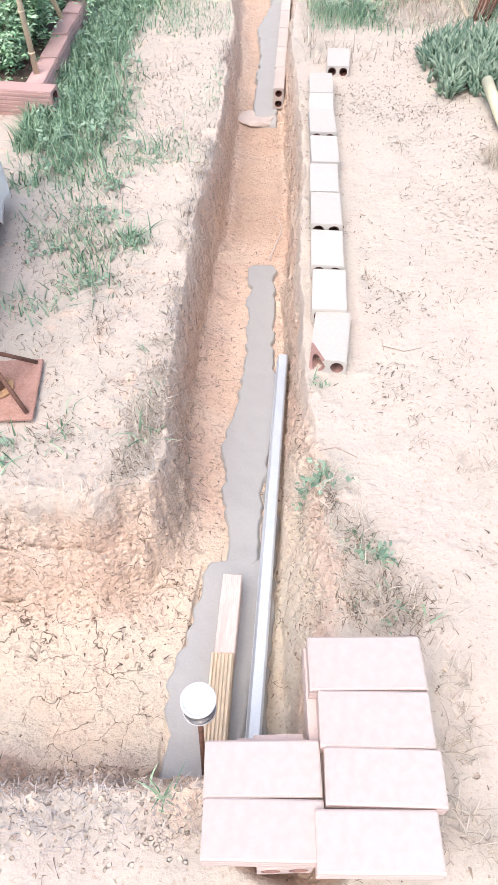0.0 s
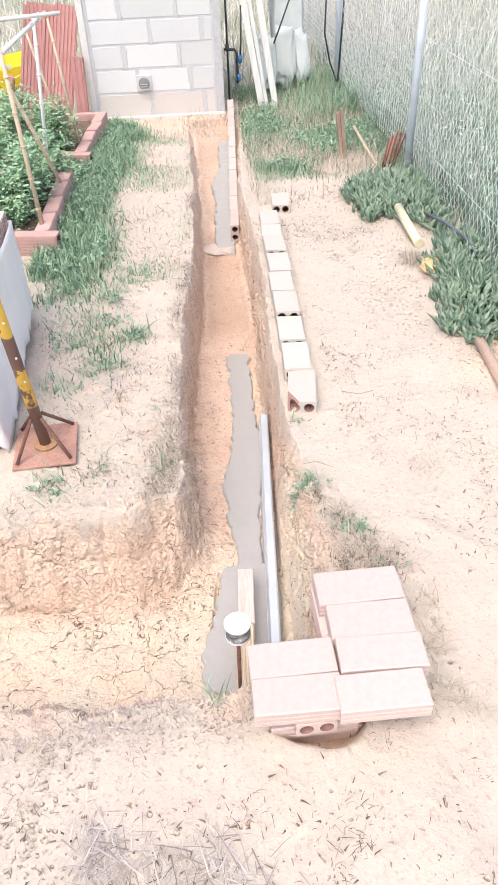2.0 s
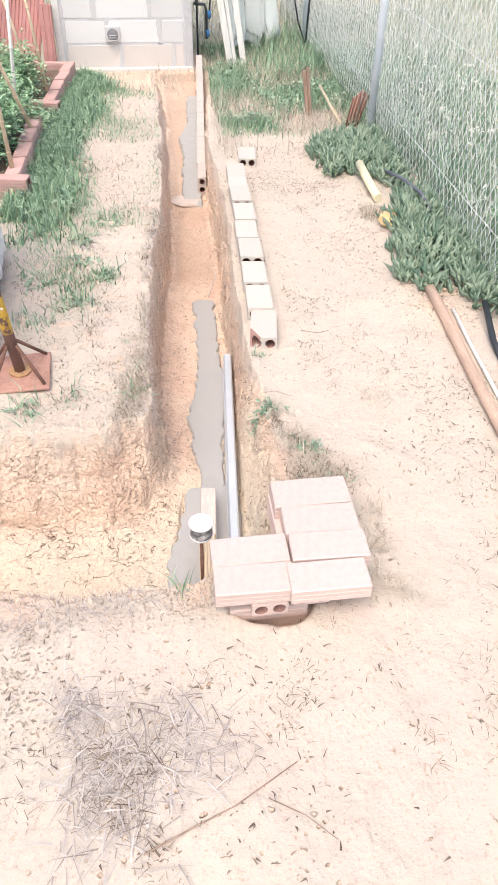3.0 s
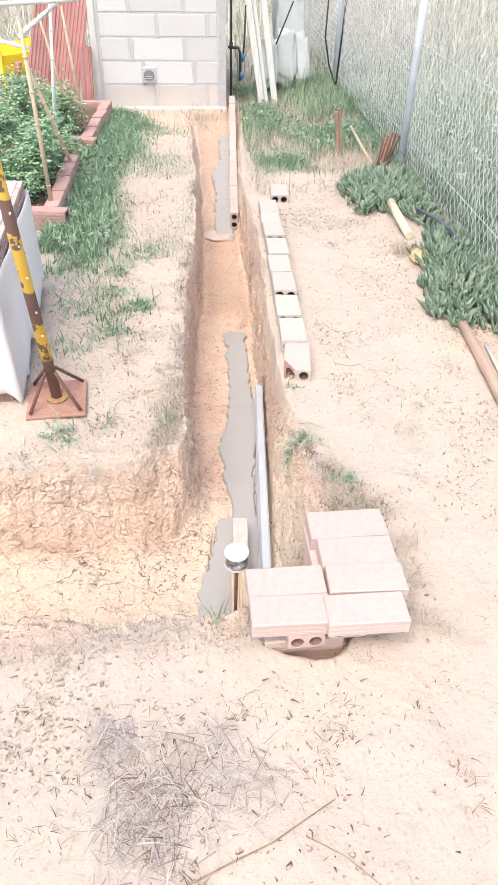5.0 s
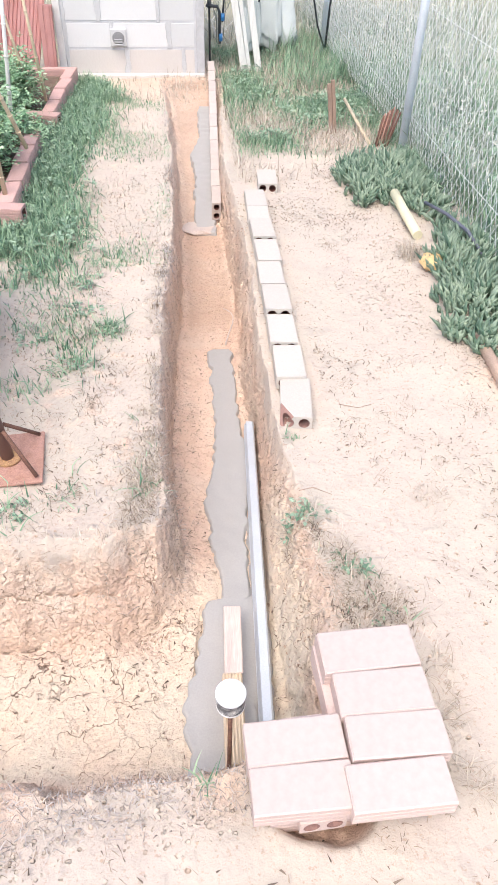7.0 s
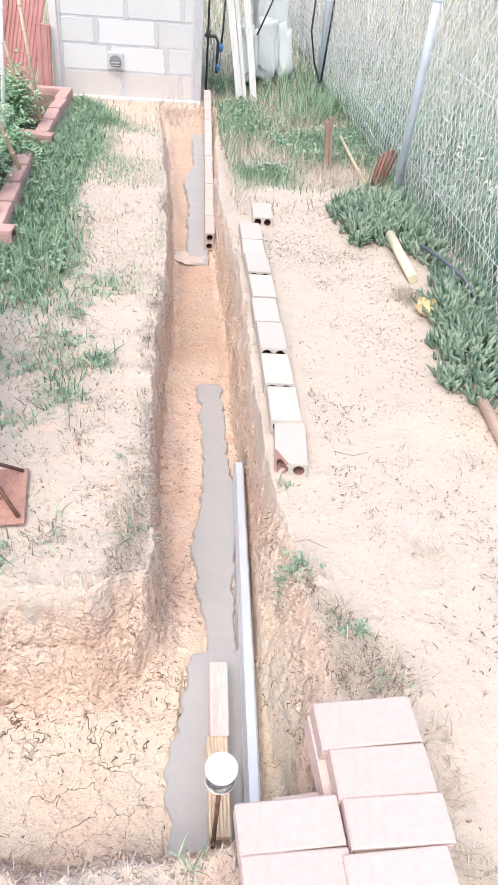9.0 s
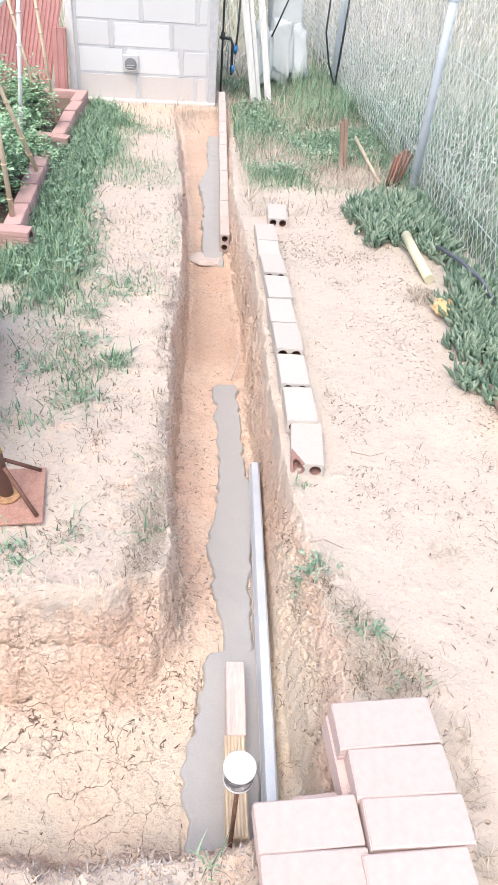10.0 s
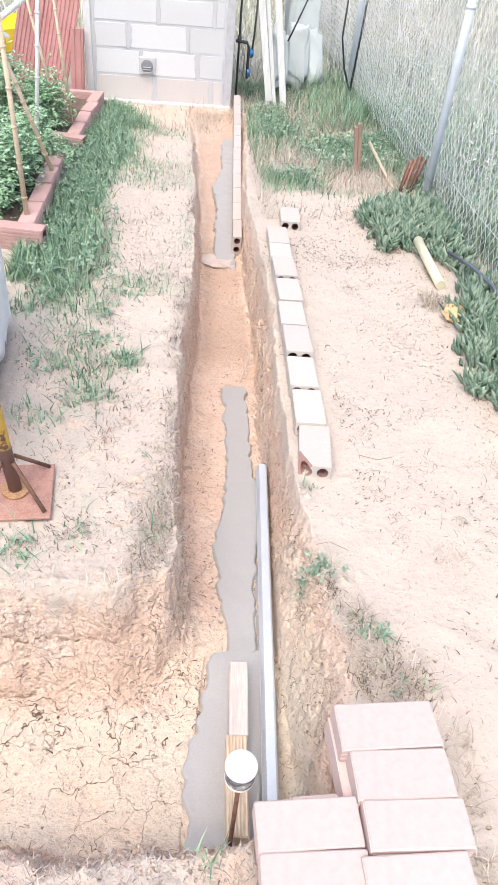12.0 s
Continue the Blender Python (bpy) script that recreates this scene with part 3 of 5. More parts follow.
brick_top = mesh_of(upper_toned(ribbed_brick(0.226, 0.104, 0.055)), "ribbed_brick", BRICK, BRICK_UPPER)
brick_deep = mesh_of(upper_toned(ribbed_brick(0.226, 0.112, 0.055)), "ribbed_brick", BRICK, BRICK_UPPER)
brick_long = mesh_of(upper_toned(ribbed_brick(0.242, 0.116, 0.055)), "ribbed_brick", BRICK, BRICK_UPPER)
brick_thin = mesh_of(hollow_brick(0.24, 0.104, 0.050, 2, 1, 0.74), "hollow_brick", BRICK, HOLE_CHIP_SHADE)
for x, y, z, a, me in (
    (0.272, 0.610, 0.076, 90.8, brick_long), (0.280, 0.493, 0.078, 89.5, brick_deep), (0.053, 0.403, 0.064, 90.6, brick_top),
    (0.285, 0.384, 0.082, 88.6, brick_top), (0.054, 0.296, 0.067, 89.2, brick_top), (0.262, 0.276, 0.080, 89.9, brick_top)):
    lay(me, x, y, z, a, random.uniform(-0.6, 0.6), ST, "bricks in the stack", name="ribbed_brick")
for x, y, z, a in ((0.090, 0.362, 0.016, 2), (0.215, 0.375, 0.031, 1)):
    lay(brick_thin, x, y, z, a, random.uniform(-0.6, 0.6), ST, "bricks in the stack")
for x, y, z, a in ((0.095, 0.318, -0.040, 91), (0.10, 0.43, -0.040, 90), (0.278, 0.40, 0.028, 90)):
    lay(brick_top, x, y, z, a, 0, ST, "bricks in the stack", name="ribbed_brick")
for x, y, z, a in ((0.205, 0.545, 0.005, 1), (0.345, 0.53, 0.004, 0), (0.11, 0.345, -0.111, 88), (0.12, 0.45, -0.111, 90), (0.30, 0.42, -0.097, 90)):
    lay(brick_flat, x, y, z, a, random.uniform(-0.6, 0.6), ST, "bricks in the stack")

# ---- straight edge, timber and capped bar in the trench ----
BLACK_RUBBER = material("black_rubber", (0.05, 0.05, 0.055), 0.7, vary=0.1, bump=0.05)
beam = thing("straightedge", "long silvery aluminium straightedge lying on the wet concrete", "straightedge", look((0.142, 1.995, -0.322), (0.032, 0.55, -0.322)))
bm = bmesh.new()
prof = [(-0.020, 0), (0.020, 0), (0.020, 0.030), (0.012, 0.050), (-0.014, 0.050), (-0.020, 0.044)]
a = [bm.verts.new((px, py, 0)) for px, py in prof]
b = [bm.verts.new((px, py, -1.47)) for px, py in prof]
for k in range(len(prof)):
    j = (k + 1) % len(prof)
    bm.faces.new((a[k], a[j], b[j], b[k]))
ia = [bm.verts.new((px * 0.82, 0.003 + py * 0.86, 0)) for px, py in prof]
ib = [bm.verts.new((px * 0.82, 0.003 + py * 0.86, -0.2)) for px, py in prof]
for k in range(len(prof)):
    j = (k + 1) % len(prof)
    bm.faces.new((a[j], a[k], ia[k], ia[j]))
    bm.faces.new((ia[j], ia[k], ib[k], ib[j]))
bm.faces.new(b), bm.faces.new(ib)
bmesh.ops.recalc_face_normals(bm, faces=bm.faces[:])
part("profile", bm, ALU, beam)
part("end_cap", soft_box(-0.017, 0.017, 0.004, 0.043, -0.012, -0.006, 0.002), BLACK_RUBBER, beam, "dark plastic end plug")
part("edge_strip", soft_box(0.0203, 0.0222, 0.004, 0.010, -1.46, -0.01, 0), ALU, beam)

timber = thing("timber_offcut", "dusty pine offcut set on edge in the concrete", "timber", pose(-0.035, 0.91, -0.345, 0, 0, -4))
part("board", soft_box(-0.028, 0.028, -0.12, 0.12, 0, 0.105, 0.003), WOOD_PINK, timber)
timber = thing("timber_offcut", "grooved yellow pine offcut set on edge in the concrete", "timber", pose(-0.056, 0.66, -0.345, 0, 0, -3))
board = part("board", soft_box(-0.030, 0.030, -0.14, 0.135, 0, 0.096, 0.003), WOOD, timber)
for k in range(6):
    part("rib", soft_box(-0.029 + 0.0098 * k, -0.0225 + 0.0098 * k, -0.138, 0.133, 0.0955, 0.101, 0.0012), WOOD, board)

# ---- hut of concrete blocks ----
hut = thing("block_hut", "small hut of pale grey concrete blocks with a vent", "hut", pose(0, 0, 0))
WY = 6.70
part("wall_core", soft_box(-0.955, 0.275, WY + 0.001, WY + 0.2, -0.2, 1.95, 0.003), MORTAR, hut)
part("side_wall", soft_box(-0.955, -0.75, WY + 0.2, WY + 1.6, -0.2, 1.95, 0), MORTAR, hut)
part("side_wall", soft_box(0.075, 0.275, WY + 0.2, WY + 1.6, -0.2, 1.95, 0), MORTAR, hut)
part("back_wall", soft_box(-0.75, 0.075, WY + 1.4, WY + 1.6, -0.2, 1.95, 0), MORTAR, hut)
part("roof", soft_box(-1.05, 0.37, WY - 0.1, WY + 1.7, 1.95, 2.05, 0.01), MORTAR, hut)
courses = [(-0.20, 0.140, [-0.41, 0.09]), (0.150, 0.345, [-0.53, -0.03]), (0.355, 0.545, [-0.63, -0.12]), (0.555, 0.745, [-0.38, 0.10]), (0.755, 0.945, [-0.63, -0.12]), (0.955, 1.145, [-0.38, 0.10]), (1.155, 1.345, [-0.63, -0.12]), (1.355, 1.545, [-0.38, 0.10]), (1.555, 1.745, [-0.63, -0.12]), (1.755, 1.945, [-0.38, 0.10])]
SPLASHED = material("splashed_block", (0.62, 0.585, 0.55), 0.9, vary=0.08, scale=4, bump=0.18, bump_scale=50, rand=0.04, tint=(0.56, 0.52, 0.48))
SMEAR = material("smeared_mortar", (0.54, 0.545, 0.55), 0.95, vary=0.14, scale=10, bump=0.4, bump_scale=60, tint=(0.58, 0.575, 0.57))


def mortar_smear(x, z0, z1, wide, seed):
    """A wiped joint: an uneven vertical band that stands a little proud of the blocks."""
    bm = bmesh.new()
    n = 14
    rows = []
    for k in range(n + 1):
        z = z0 + (z1 - z0) * k / n
        a = x - wide * (0.5 + 0.28 * float(vnoise(z, seed, 14, 50)) + 0.12 * float(vnoise(z, seed, 40, 51)))
        b = x + wide * (0.5 + 0.28 * float(vnoise(z, seed, 14, 52)) + 0.12 * float(vnoise(z, seed, 40, 53)))
        rows.append([bm.verts.new((a, WY - 0.001, z)), bm.verts.new((a + 0.004, WY - 0.006, z)), bm.verts.new((b - 0.004, WY - 0.006, z)), bm.verts.new((b, WY - 0.001, z))])
    for p, q in zip(rows, rows[1:]):
        for k in range(3):
            bm.faces.new((p[k], p[k + 1], q[k + 1], q[k]))
    return bm


for c, (z0, z1, joints) in enumerate(courses):
    edges = [-0.93, *joints, 0.20]
    for xa, xb in zip(edges, edges[1:]):
        part("block", soft_box(xa + 0.012, xb - 0.012, WY - random.uniform(0.0, 0.003), WY + 0.05, z0 + 0.004, z1 - 0.004, 0.004), BLOCK if c else SPLASHED, hut)
    for k, x in enumerate((-0.93, *joints)):
        part("mortar_joint", mortar_smear(x, z0 - 0.004, z1 + 0.006, 0.034 + 0.010 * ((c + k) % 2), 3.1 * c + 1.7 * k), SMEAR, hut)
VENT_GREY = material("grey_plastic", (0.58, 0.58, 0.58), 0.5, vary=0.08, bump=0.05)
vent = part("vent", soft_box(-0.545, -0.405, WY - 0.022, WY + 0.01, 0.160, 0.300, 0.006), VENT_GREY, hut, "square grey plastic vent with a round hood")
bm = bmesh.new()
for k in range(7):
    r = 0.052 * math.cos(k * 0.22)
    tube(bm, [(-0.475, WY - 0.02 - 0.006 * k, 0.228), (-0.475, WY - 0.026 - 0.006 * k, 0.228)], r, 16)
part("hood", bm, material("dark_hood", (0.26, 0.26, 0.265), 0.5, vary=0.1, bump=0.05), vent, "dark round hood")
for z in (0.185, 0.205, 0.225):
    part("slat", soft_box(-0.51, -0.44, WY - 0.068, WY - 0.060, z, z + 0.006, 0.001), MORTAR, vent)
part("plinth", soft_box(-0.96, 0.28, WY - 0.03, WY + 0.02, -0.2, -0.055, 0.012), SPLASHED, hut, "rough pale mortar plinth")
part("corner_strip", soft_box(0.205, 0.277, WY - 0.008, WY + 0.01, -0.06, 1.95, 0.004), material("render", (0.52, 0.52, 0.53), 0.9, vary=0.12, bump=0.3), hut)
part("corner_board", soft_box(-1.005, -0.945, WY - 0.02, WY + 0.03, -0.05, 1.9, 0.004), material("white_board", (0.70, 0.69, 0.67), 0.7, vary=0.08), hut)

# ---- more materials ----
RUST = material("rust", (0.17, 0.085, 0.06), 0.9, vary=0.25, scale=30, bump=0.3)
RUST_RED = material("rusty_plate", (0.42, 0.24, 0.19), 0.9, vary=0.2, scale=25, bump=0.3, tint=(0.30, 0.15, 0.10))
YELLOW = material("yellow_paint", (0.75, 0.50, 0.06), 0.6, vary=0.12, scale=25, bump=0.1)
WHITE = material("white_plastic", (0.70, 0.70, 0.70), 0.45, vary=0.04, scale=6, bump=0.06)
FILM = material("white_film", (0.84, 0.83, 0.84), 0.4, vary=0.05, scale=4, bump=0.25, bump_scale=14)
LABEL = material("dark_label", (0.12, 0.12, 0.13), 0.5, vary=0.33, scale=45, tint=(0.75, 0.73, 0.7), bump=0.0)
GALV = material("galvanised", (0.70, 0.76, 0.82), 0.5, 0.0, vary=0.08, scale=10, bump=0.04)
WIRE = material("fence_wire", (0.82, 0.83, 0.83), 0.55, 0.1, vary=0.1, bump=0.0)
CANE = material("cane", (0.60, 0.49, 0.35), 0.7, vary=0.15, scale=18, bump=0.1)
BLACK = material("black_plastic", (0.03, 0.035, 0.04), 0.5, vary=0.1, bump=0.05)
HOSE_GREY = material("dull_blue_hose", (0.12, 0.13, 0.17), 0.6, vary=0.15, bump=0.05)
BLUE = material("blue_plastic", (0.03, 0.18, 0.42), 0.45, vary=0.08, bump=0.03)
PALE_YELLOW = material("faded_yellow_plastic", (0.70, 0.65, 0.45), 0.55, vary=0.1, scale=12, bump=0.08)
ORANGE = material("orange_plastic", (0.66, 0.45, 0.22), 0.55, vary=0.12, scale=20, bump=0.15)
LATH = material("pale_lath", (0.76, 0.75, 0.71), 0.7, vary=0.12, scale=8, bump=0.2, stretch=(6, 6, 0.6))
STONE = material("pale_stone", (0.55, 0.47, 0.42), 0.9, vary=0.12, scale=12, bump=0.3)
SACK = material("white_sack", (0.56, 0.60, 0.58), 0.7, vary=0.10, scale=6, bump=0.3, bump_scale=20)
BARK = material("old_wood", (0.36, 0.25, 0.19), 0.9, vary=0.25, scale=14, bump=0.4, stretch=(3, 3, 0.5))
GRASS = leafy("green_blades", (0.06, 0.16, 0.09), (0.38, 0.52, 0.34))
GRASS_MIX = leafy("field_blades", (0.14, 0.24, 0.16), (0.78, 0.78, 0.70))
STRAW = leafy("dry_blades", (0.32, 0.26, 0.20), (0.62, 0.55, 0.46))
GREY_STRAW = leafy("grey_straw", (0.24, 0.20, 0.18), (0.58, 0.53, 0.49))
TWIG = leafy("twigs", (0.09, 0.065, 0.05), (0.36, 0.28, 0.21), 0.9)
TOMATO = leafy("tomato_leaves", (0.11, 0.26, 0.12), (0.46, 0.62, 0.40))
FLESHY = leafy("fleshy_leaves", (0.07, 0.14, 0.09), (0.29, 0.37, 0.27), 0.5)
CLOD = leafy("clods", (0.46, 0.33, 0.24), (0.64, 0.51, 0.40), 0.95)


# ---- growth ----
def raw_mesh(name, co, faces, mat, smooth=False):
    me = bpy.data.meshes.new(name)
    co, faces = np.asarray(co, np.float32), np.asarray(faces, np.int32)
    me.vertices.add(len(co))
    me.vertices.foreach_set("co", co.ravel())
    k = faces.shape[1]
    me.loops.add(faces.size)
    me.loops.foreach_set("vertex_index", faces.ravel())
    me.polygons.add(len(faces))
    me.polygons.foreach_set("loop_start", np.arange(0, faces.size, k, dtype=np.int32))
    if smooth:
        me.polygons.foreach_set("use_smooth", np.ones(len(faces), bool))
    me.update(calc_edges=True)
    me.materials.append(mat)
    return me


def blades(name, P, H, mat, width=0.004, lean=0.5, curl=0.5, seed=1, segs=3):
    """Bent tapering blades rooted at P (n x 3) with lengths H."""
    r = np.random.default_rng(seed)
    n = len(P)
    az = r.random(n) * 2 * math.pi
    tilt = np.abs(r.normal(0, lean, n)) if lean < 1.35 else np.abs(r.normal(1.45, 0.15, n))
    bend = r.normal(curl, 0.4, n)
    w = width * (0.6 + 0.8 * r.random(n))
    face = az + math.pi / 2 + r.normal(0, 0.5, n)
    side = np.stack([np.cos(face), np.sin(face), 0 * az], -1)
    cur = P.copy()
    levels, ang = [], tilt.copy()
    for k in range(segs + 1):
        f = (1 - k / segs) ** 0.7
        levels.append((cur - side * (w * f * 0.5)[:, None], cur + side * (w * f * 0.5)[:, None]))
        step = H / segs
        ang2 = np.clip(ang + bend * k / segs, 0, 2.3)
        cur = cur + np.stack([np.sin(ang2) * np.cos(az), np.sin(ang2) * np.sin(az), np.cos(ang2)], -1) * step[:, None]
        cur[:, 2] = np.maximum(cur[:, 2], P[:, 2] + 0.003)
    co = np.stack([v for pair in levels for v in pair], 1)
    m = co.shape[1]
    base = (np.arange(n) * m)[:, None]
    quads = np.concatenate([base + np.array([[2 * k, 2 * k + 1, 2 * k + 3, 2 * k + 2]]) for k in range(segs)], 0)
    return raw_mesh(name, co.reshape(-1, 3), quads, mat)


def spots(n, x0, x1, y0, y1, seed, keep=None):
    r = np.random.default_rng(seed)
    x, y = x0 + (x1 - x0) * r.random(n), y0 + (y1 - y0) * r.random(n)
    if keep is not None:
        k = r.random(n) < keep(x, y)
        x, y = x[k], y[k]
    return np.stack([x, y, height(x, y)], -1)


def tuft_spots(centres, n, spread, seed):
    r = np.random.default_rng(seed)
    out = []
    for cx, cy, s, m in centres:
        k = int(n * m)
        out.append(np.stack([cx + r.normal(0, spread * s, k), cy + r.normal(0, spread * s, k)], -1))
    p = np.concatenate(out)
    return np.c_[p, height(p[:, 0], p[:, 1])]


def outside(x, y):
    s, pit = inside(x, y)
    return (np.maximum(s, pit) < -0.01).astype(float)


def lengths(n, a, b, seed):
    return a + (b - a) * np.random.default_rng(seed).random(n) ** 1.5


def stuff(name, me, label, category):
    return tagged(new(name, me), label, category, kind="stuff")


# green strip beside the planters
def lush(x, y):
    d = smooth01((-0.44 - 0.16 * vnoise(x, y, 2.2, 40) - x) / 0.30) * smooth01((y - 2.75 - 0.3 * vnoise(x, y, 1.7, 41) + 0.5 * (x + 0.9)) / 0.5) * smooth01((6.65 - y) / 0.2)
    return d * np.clip(0.6 + 0.9 * vnoise(x, y, 4, 42), 0.05, 1) * outside(x, y)


P = spots(82000, -1.05, -0.10, 2.4, 6.7, 51, lush)
stuff("grass", blades("grass", P, lengths(len(P), 0.03, 0.14, 52), GRASS, 0.006, 0.8, 1.1, 53), "green grass growing along the brick planters", "grass")
P = spots(26000, -0.9, 0.0, 2.9, 6.6, 54, lambda x, y: np.clip(1.6 * vnoise(x, y, 3.1, 91) - 0.05, 0, 1) * (0.35 + 0.65 * smooth01((-0.15 - x) / 0.35)) * outside(x, y))
stuff("grass", blades("grass", P, lengths(len(P), 0.015, 0.05, 55), GRASS, 0.004, 1.0, 0.9, 56), "thin low grass on sandy soil", "grass")
# single tufts on the left bank
tufts = [(-0.57, 2.07, 1, 1), (-0.45, 2.31, 0.8, 0.9), (-0.74, 1.95, 1, 0.8), (-0.71, 1.29, 0.8, 0.45), (-0.55, 1.34, 0.7, 0.3), (-0.60, 2.48, 1, 1), (-0.59, 2.75, 0.9, 1), (-0.62, 2.2, 1.1, 1), (-0.72, 2.35, 1.2, 1), (-0.42, 2.36, 0.5, 0.6), (-0.55, 2.30, 1, 0.8), (-0.30, 1.50, 0.7, 0.15), (-0.31, 1.72, 0.5, 0.1), (-0.28, 1.35, 0.5, 0.25), (-0.75, 2.6, 1.3, 1), (-0.5, 2.95, 1.2, 1), (-0.35, 3.1, 1, 0.6), (-0.14, 0.38, 0.25, 0.15)]
P = tuft_spots(tufts, 95, 0.06, 57)
stuff("grass", blades("grass", P, lengths(len(P), 0.02, 0.10, 58), GRASS, 0.005, 0.7, 0.8, 59), "small green grass tufts on dry soil", "grass")
P = tuft_spots(tufts + [(-0.27, 1.42, 1.2, 2), (-0.29, 1.2, 1, 1.5), (-0.32, 1.6, 1, 1)], 60, 0.07, 60)
stuff("dry_grass", blades("dry_grass", P, lengths(len(P), 0.02, 0.07, 61), GREY_STRAW, 0.0028, 1.1, 2.2, 62, 5), "dry trampled grass on the trench edge", "dry grass")
P = tuft_spots([(-0.28, 1.48, 0.8, 1.2), (-0.275, 1.38, 0.8, 1.5), (-0.30, 1.27, 0.8, 1.3), (-0.33, 1.18, 0.6, 0.9), (-0.27, 1.6, 0.6, 0.8), (-0.26, 1.75, 0.5, 0.6), (-0.24, 2.0, 0.4, 0.5), (-0.22, 2.3, 0.4, 0.5), (-0.6, 1.13, 1.2, 1), (-0.45, 1.11, 0.9, 0.9), (-0.8, 1.17, 1.2, 1)], 170, 0.05, 160)
stuff("dry_grass", blades("dry_grass", P, lengths(len(P), 0.015, 0.06, 161), STRAW, 0.0026, 1.2, 2.0, 162, 5), "matted dead grass along the trench edge", "dry grass")
P = spots(2200, -0.45, 0.55, 5.9, 6.68, 163, lambda x, y: np.clip(0.5 + 0.6 * vnoise(x, y, 4, 74), 0.05, 1))
stuff("dry_grass", blades("dry_grass", P, lengths(len(P), 0.03, 0.11, 164), STRAW, 0.005, 1.1, 0.6, 165), "dead straw at the foot of the hut", "dry grass")
P = tuft_spots([(-0.28, 1.48, 0.8, 1), (-0.275, 1.38, 0.8, 1.4), (-0.30, 1.27, 0.8, 1.2), (-0.33, 1.18, 0.6, 0.8), (-0.27, 1.62, 0.5, 0.5), (-0.55, 1.36, 0.7, 0.5), (-0.70, 1.30, 0.8, 0.4), (-0.25, 2.1, 0.4, 0.4), (-0.23, 2.5, 0.4, 0.4), (-0.21, 2.8, 0.4, 0.4)], 110, 0.045, 260)
stuff("dry_grass", blades("dry_grass", P, lengths(len(P), 0.012, 0.045, 261), TWIG, 0.0026, 1.2, 0.9, 262, 3), "brown matted roots and stalks on the trench edge", "dry grass")
P = spots(9000, -0.95, -0.15, 2.3, 6.0, 263, lambda x, y: np.clip(0.35 + 0.9 * vnoise(x, y, 2.6, 78), 0.03, 1) * outside(x, y))
stuff("dry_grass", blades("dry_grass", P, lengths(len(P), 0.015, 0.07, 264), STRAW, 0.004, 1.2, 0.8, 265), "greyish dead thatch between the grass", "dry grass")
def rim_thatch(x, y):
    s, _ = inside(x, y)
    return np.exp(-((s + 0.012) / 0.026) ** 2) * np.clip(0.30 + 1.5 * vnoise(x, y, 3.6, 86), 0.06, 1)


P = spots(34000, -0.45, -0.02, 1.05, 5.8, 270, rim_thatch)
stuff("dry_grass", blades("dry_grass", P, lengths(len(P), 0.01, 0.045, 271), GREY_STRAW, 0.003, 1.3, 0.9, 272, 3), "grey dead roots and thatch along the trench rim", "dry grass")
P = spots(9000, -0.45, -0.02, 1.05, 5.8, 273, rim_thatch)
stuff("dry_grass", blades("dry_grass", P, lengths(len(P), 0.01, 0.05, 274), TWIG, 0.003, 1.3, 1.1, 275, 3), "brown root ends hanging from the trench rim", "dry grass")
P = spots(2600, -1.0, 0.0, 0.26, 0.44, 276, lambda x, y: np.clip(0.4 + 1.1 * vnoise(x, y, 5, 87), 0.05, 1))
stuff("dry_grass", blades("dry_grass", P, lengths(len(P), 0.008, 0.04, 277), GREY_STRAW, 0.003, 1.3, 1.1, 278, 3), "dead grass stubble along the near edge of the cut", "dry grass")
# dry weeds between trench and stack, right bank
weeds = [(0.22, 1.18, 0.5, 1.2), (0.20, 1.22, 0.4, 1), (0.27, 1.05, 0.8, 1.2), (0.30, 0.95, 0.9, 1.4), (0.36, 0.85, 1.0, 1.6), (0.40, 0.78, 0.9, 1.6), (0.28, 0.82, 0.7, 1.0), (0.50, 0.62, 0.7, 0.8), (0.47, 0.48, 0.6, 0.8), (0.44, 0.35, 0.6, 0.7), (0.50, 0.3, 0.7, 0.7), (0.66, 1.24, 0.6, 0.5)]
P = tuft_spots(weeds, 110, 0.055, 63)
stuff("dry_grass", blades("dry_grass", P, lengths(len(P), 0.02, 0.09, 64), STRAW, 0.0026, 0.9, 2.0, 65, 5), "dry weeds on the trench edge beside the brick stack", "dry grass")
P = tuft_spots([(0.21, 1.20, 0.5, 0.5), (0.30, 0.98, 0.6, 0.35), (0.37, 0.93, 0.3, 0.3), (0.36, 0.82, 0.8, 0.25), (0.43, 0.77, 0.5, 0.1), (0.24, 1.55, 0.3, 0.3)], 45, 0.05, 66)
Q = tuft_spots([(0.30, 0.98, 0.6, 1), (0.36, 0.85, 0.9, 1.6), (0.42, 0.78, 0.8, 1.4), (0.24, 1.1, 0.4, 0.7), (0.28, 0.80, 0.5, 0.8)], 120, 0.055, 266)
stuff("dry_grass", blades("dry_grass", Q, lengths(len(Q), 0.012, 0.05, 267), TWIG, 0.0026, 1.2, 0.8, 268, 3), "brown withered weeds on dug soil beside the bricks", "dry grass")
stuff("grass", blades("grass", P, lengths(len(P), 0.02, 0.06, 67), GRASS, 0.007, 0.8, 0.6, 68), "green weeds on the trench edge", "grass")
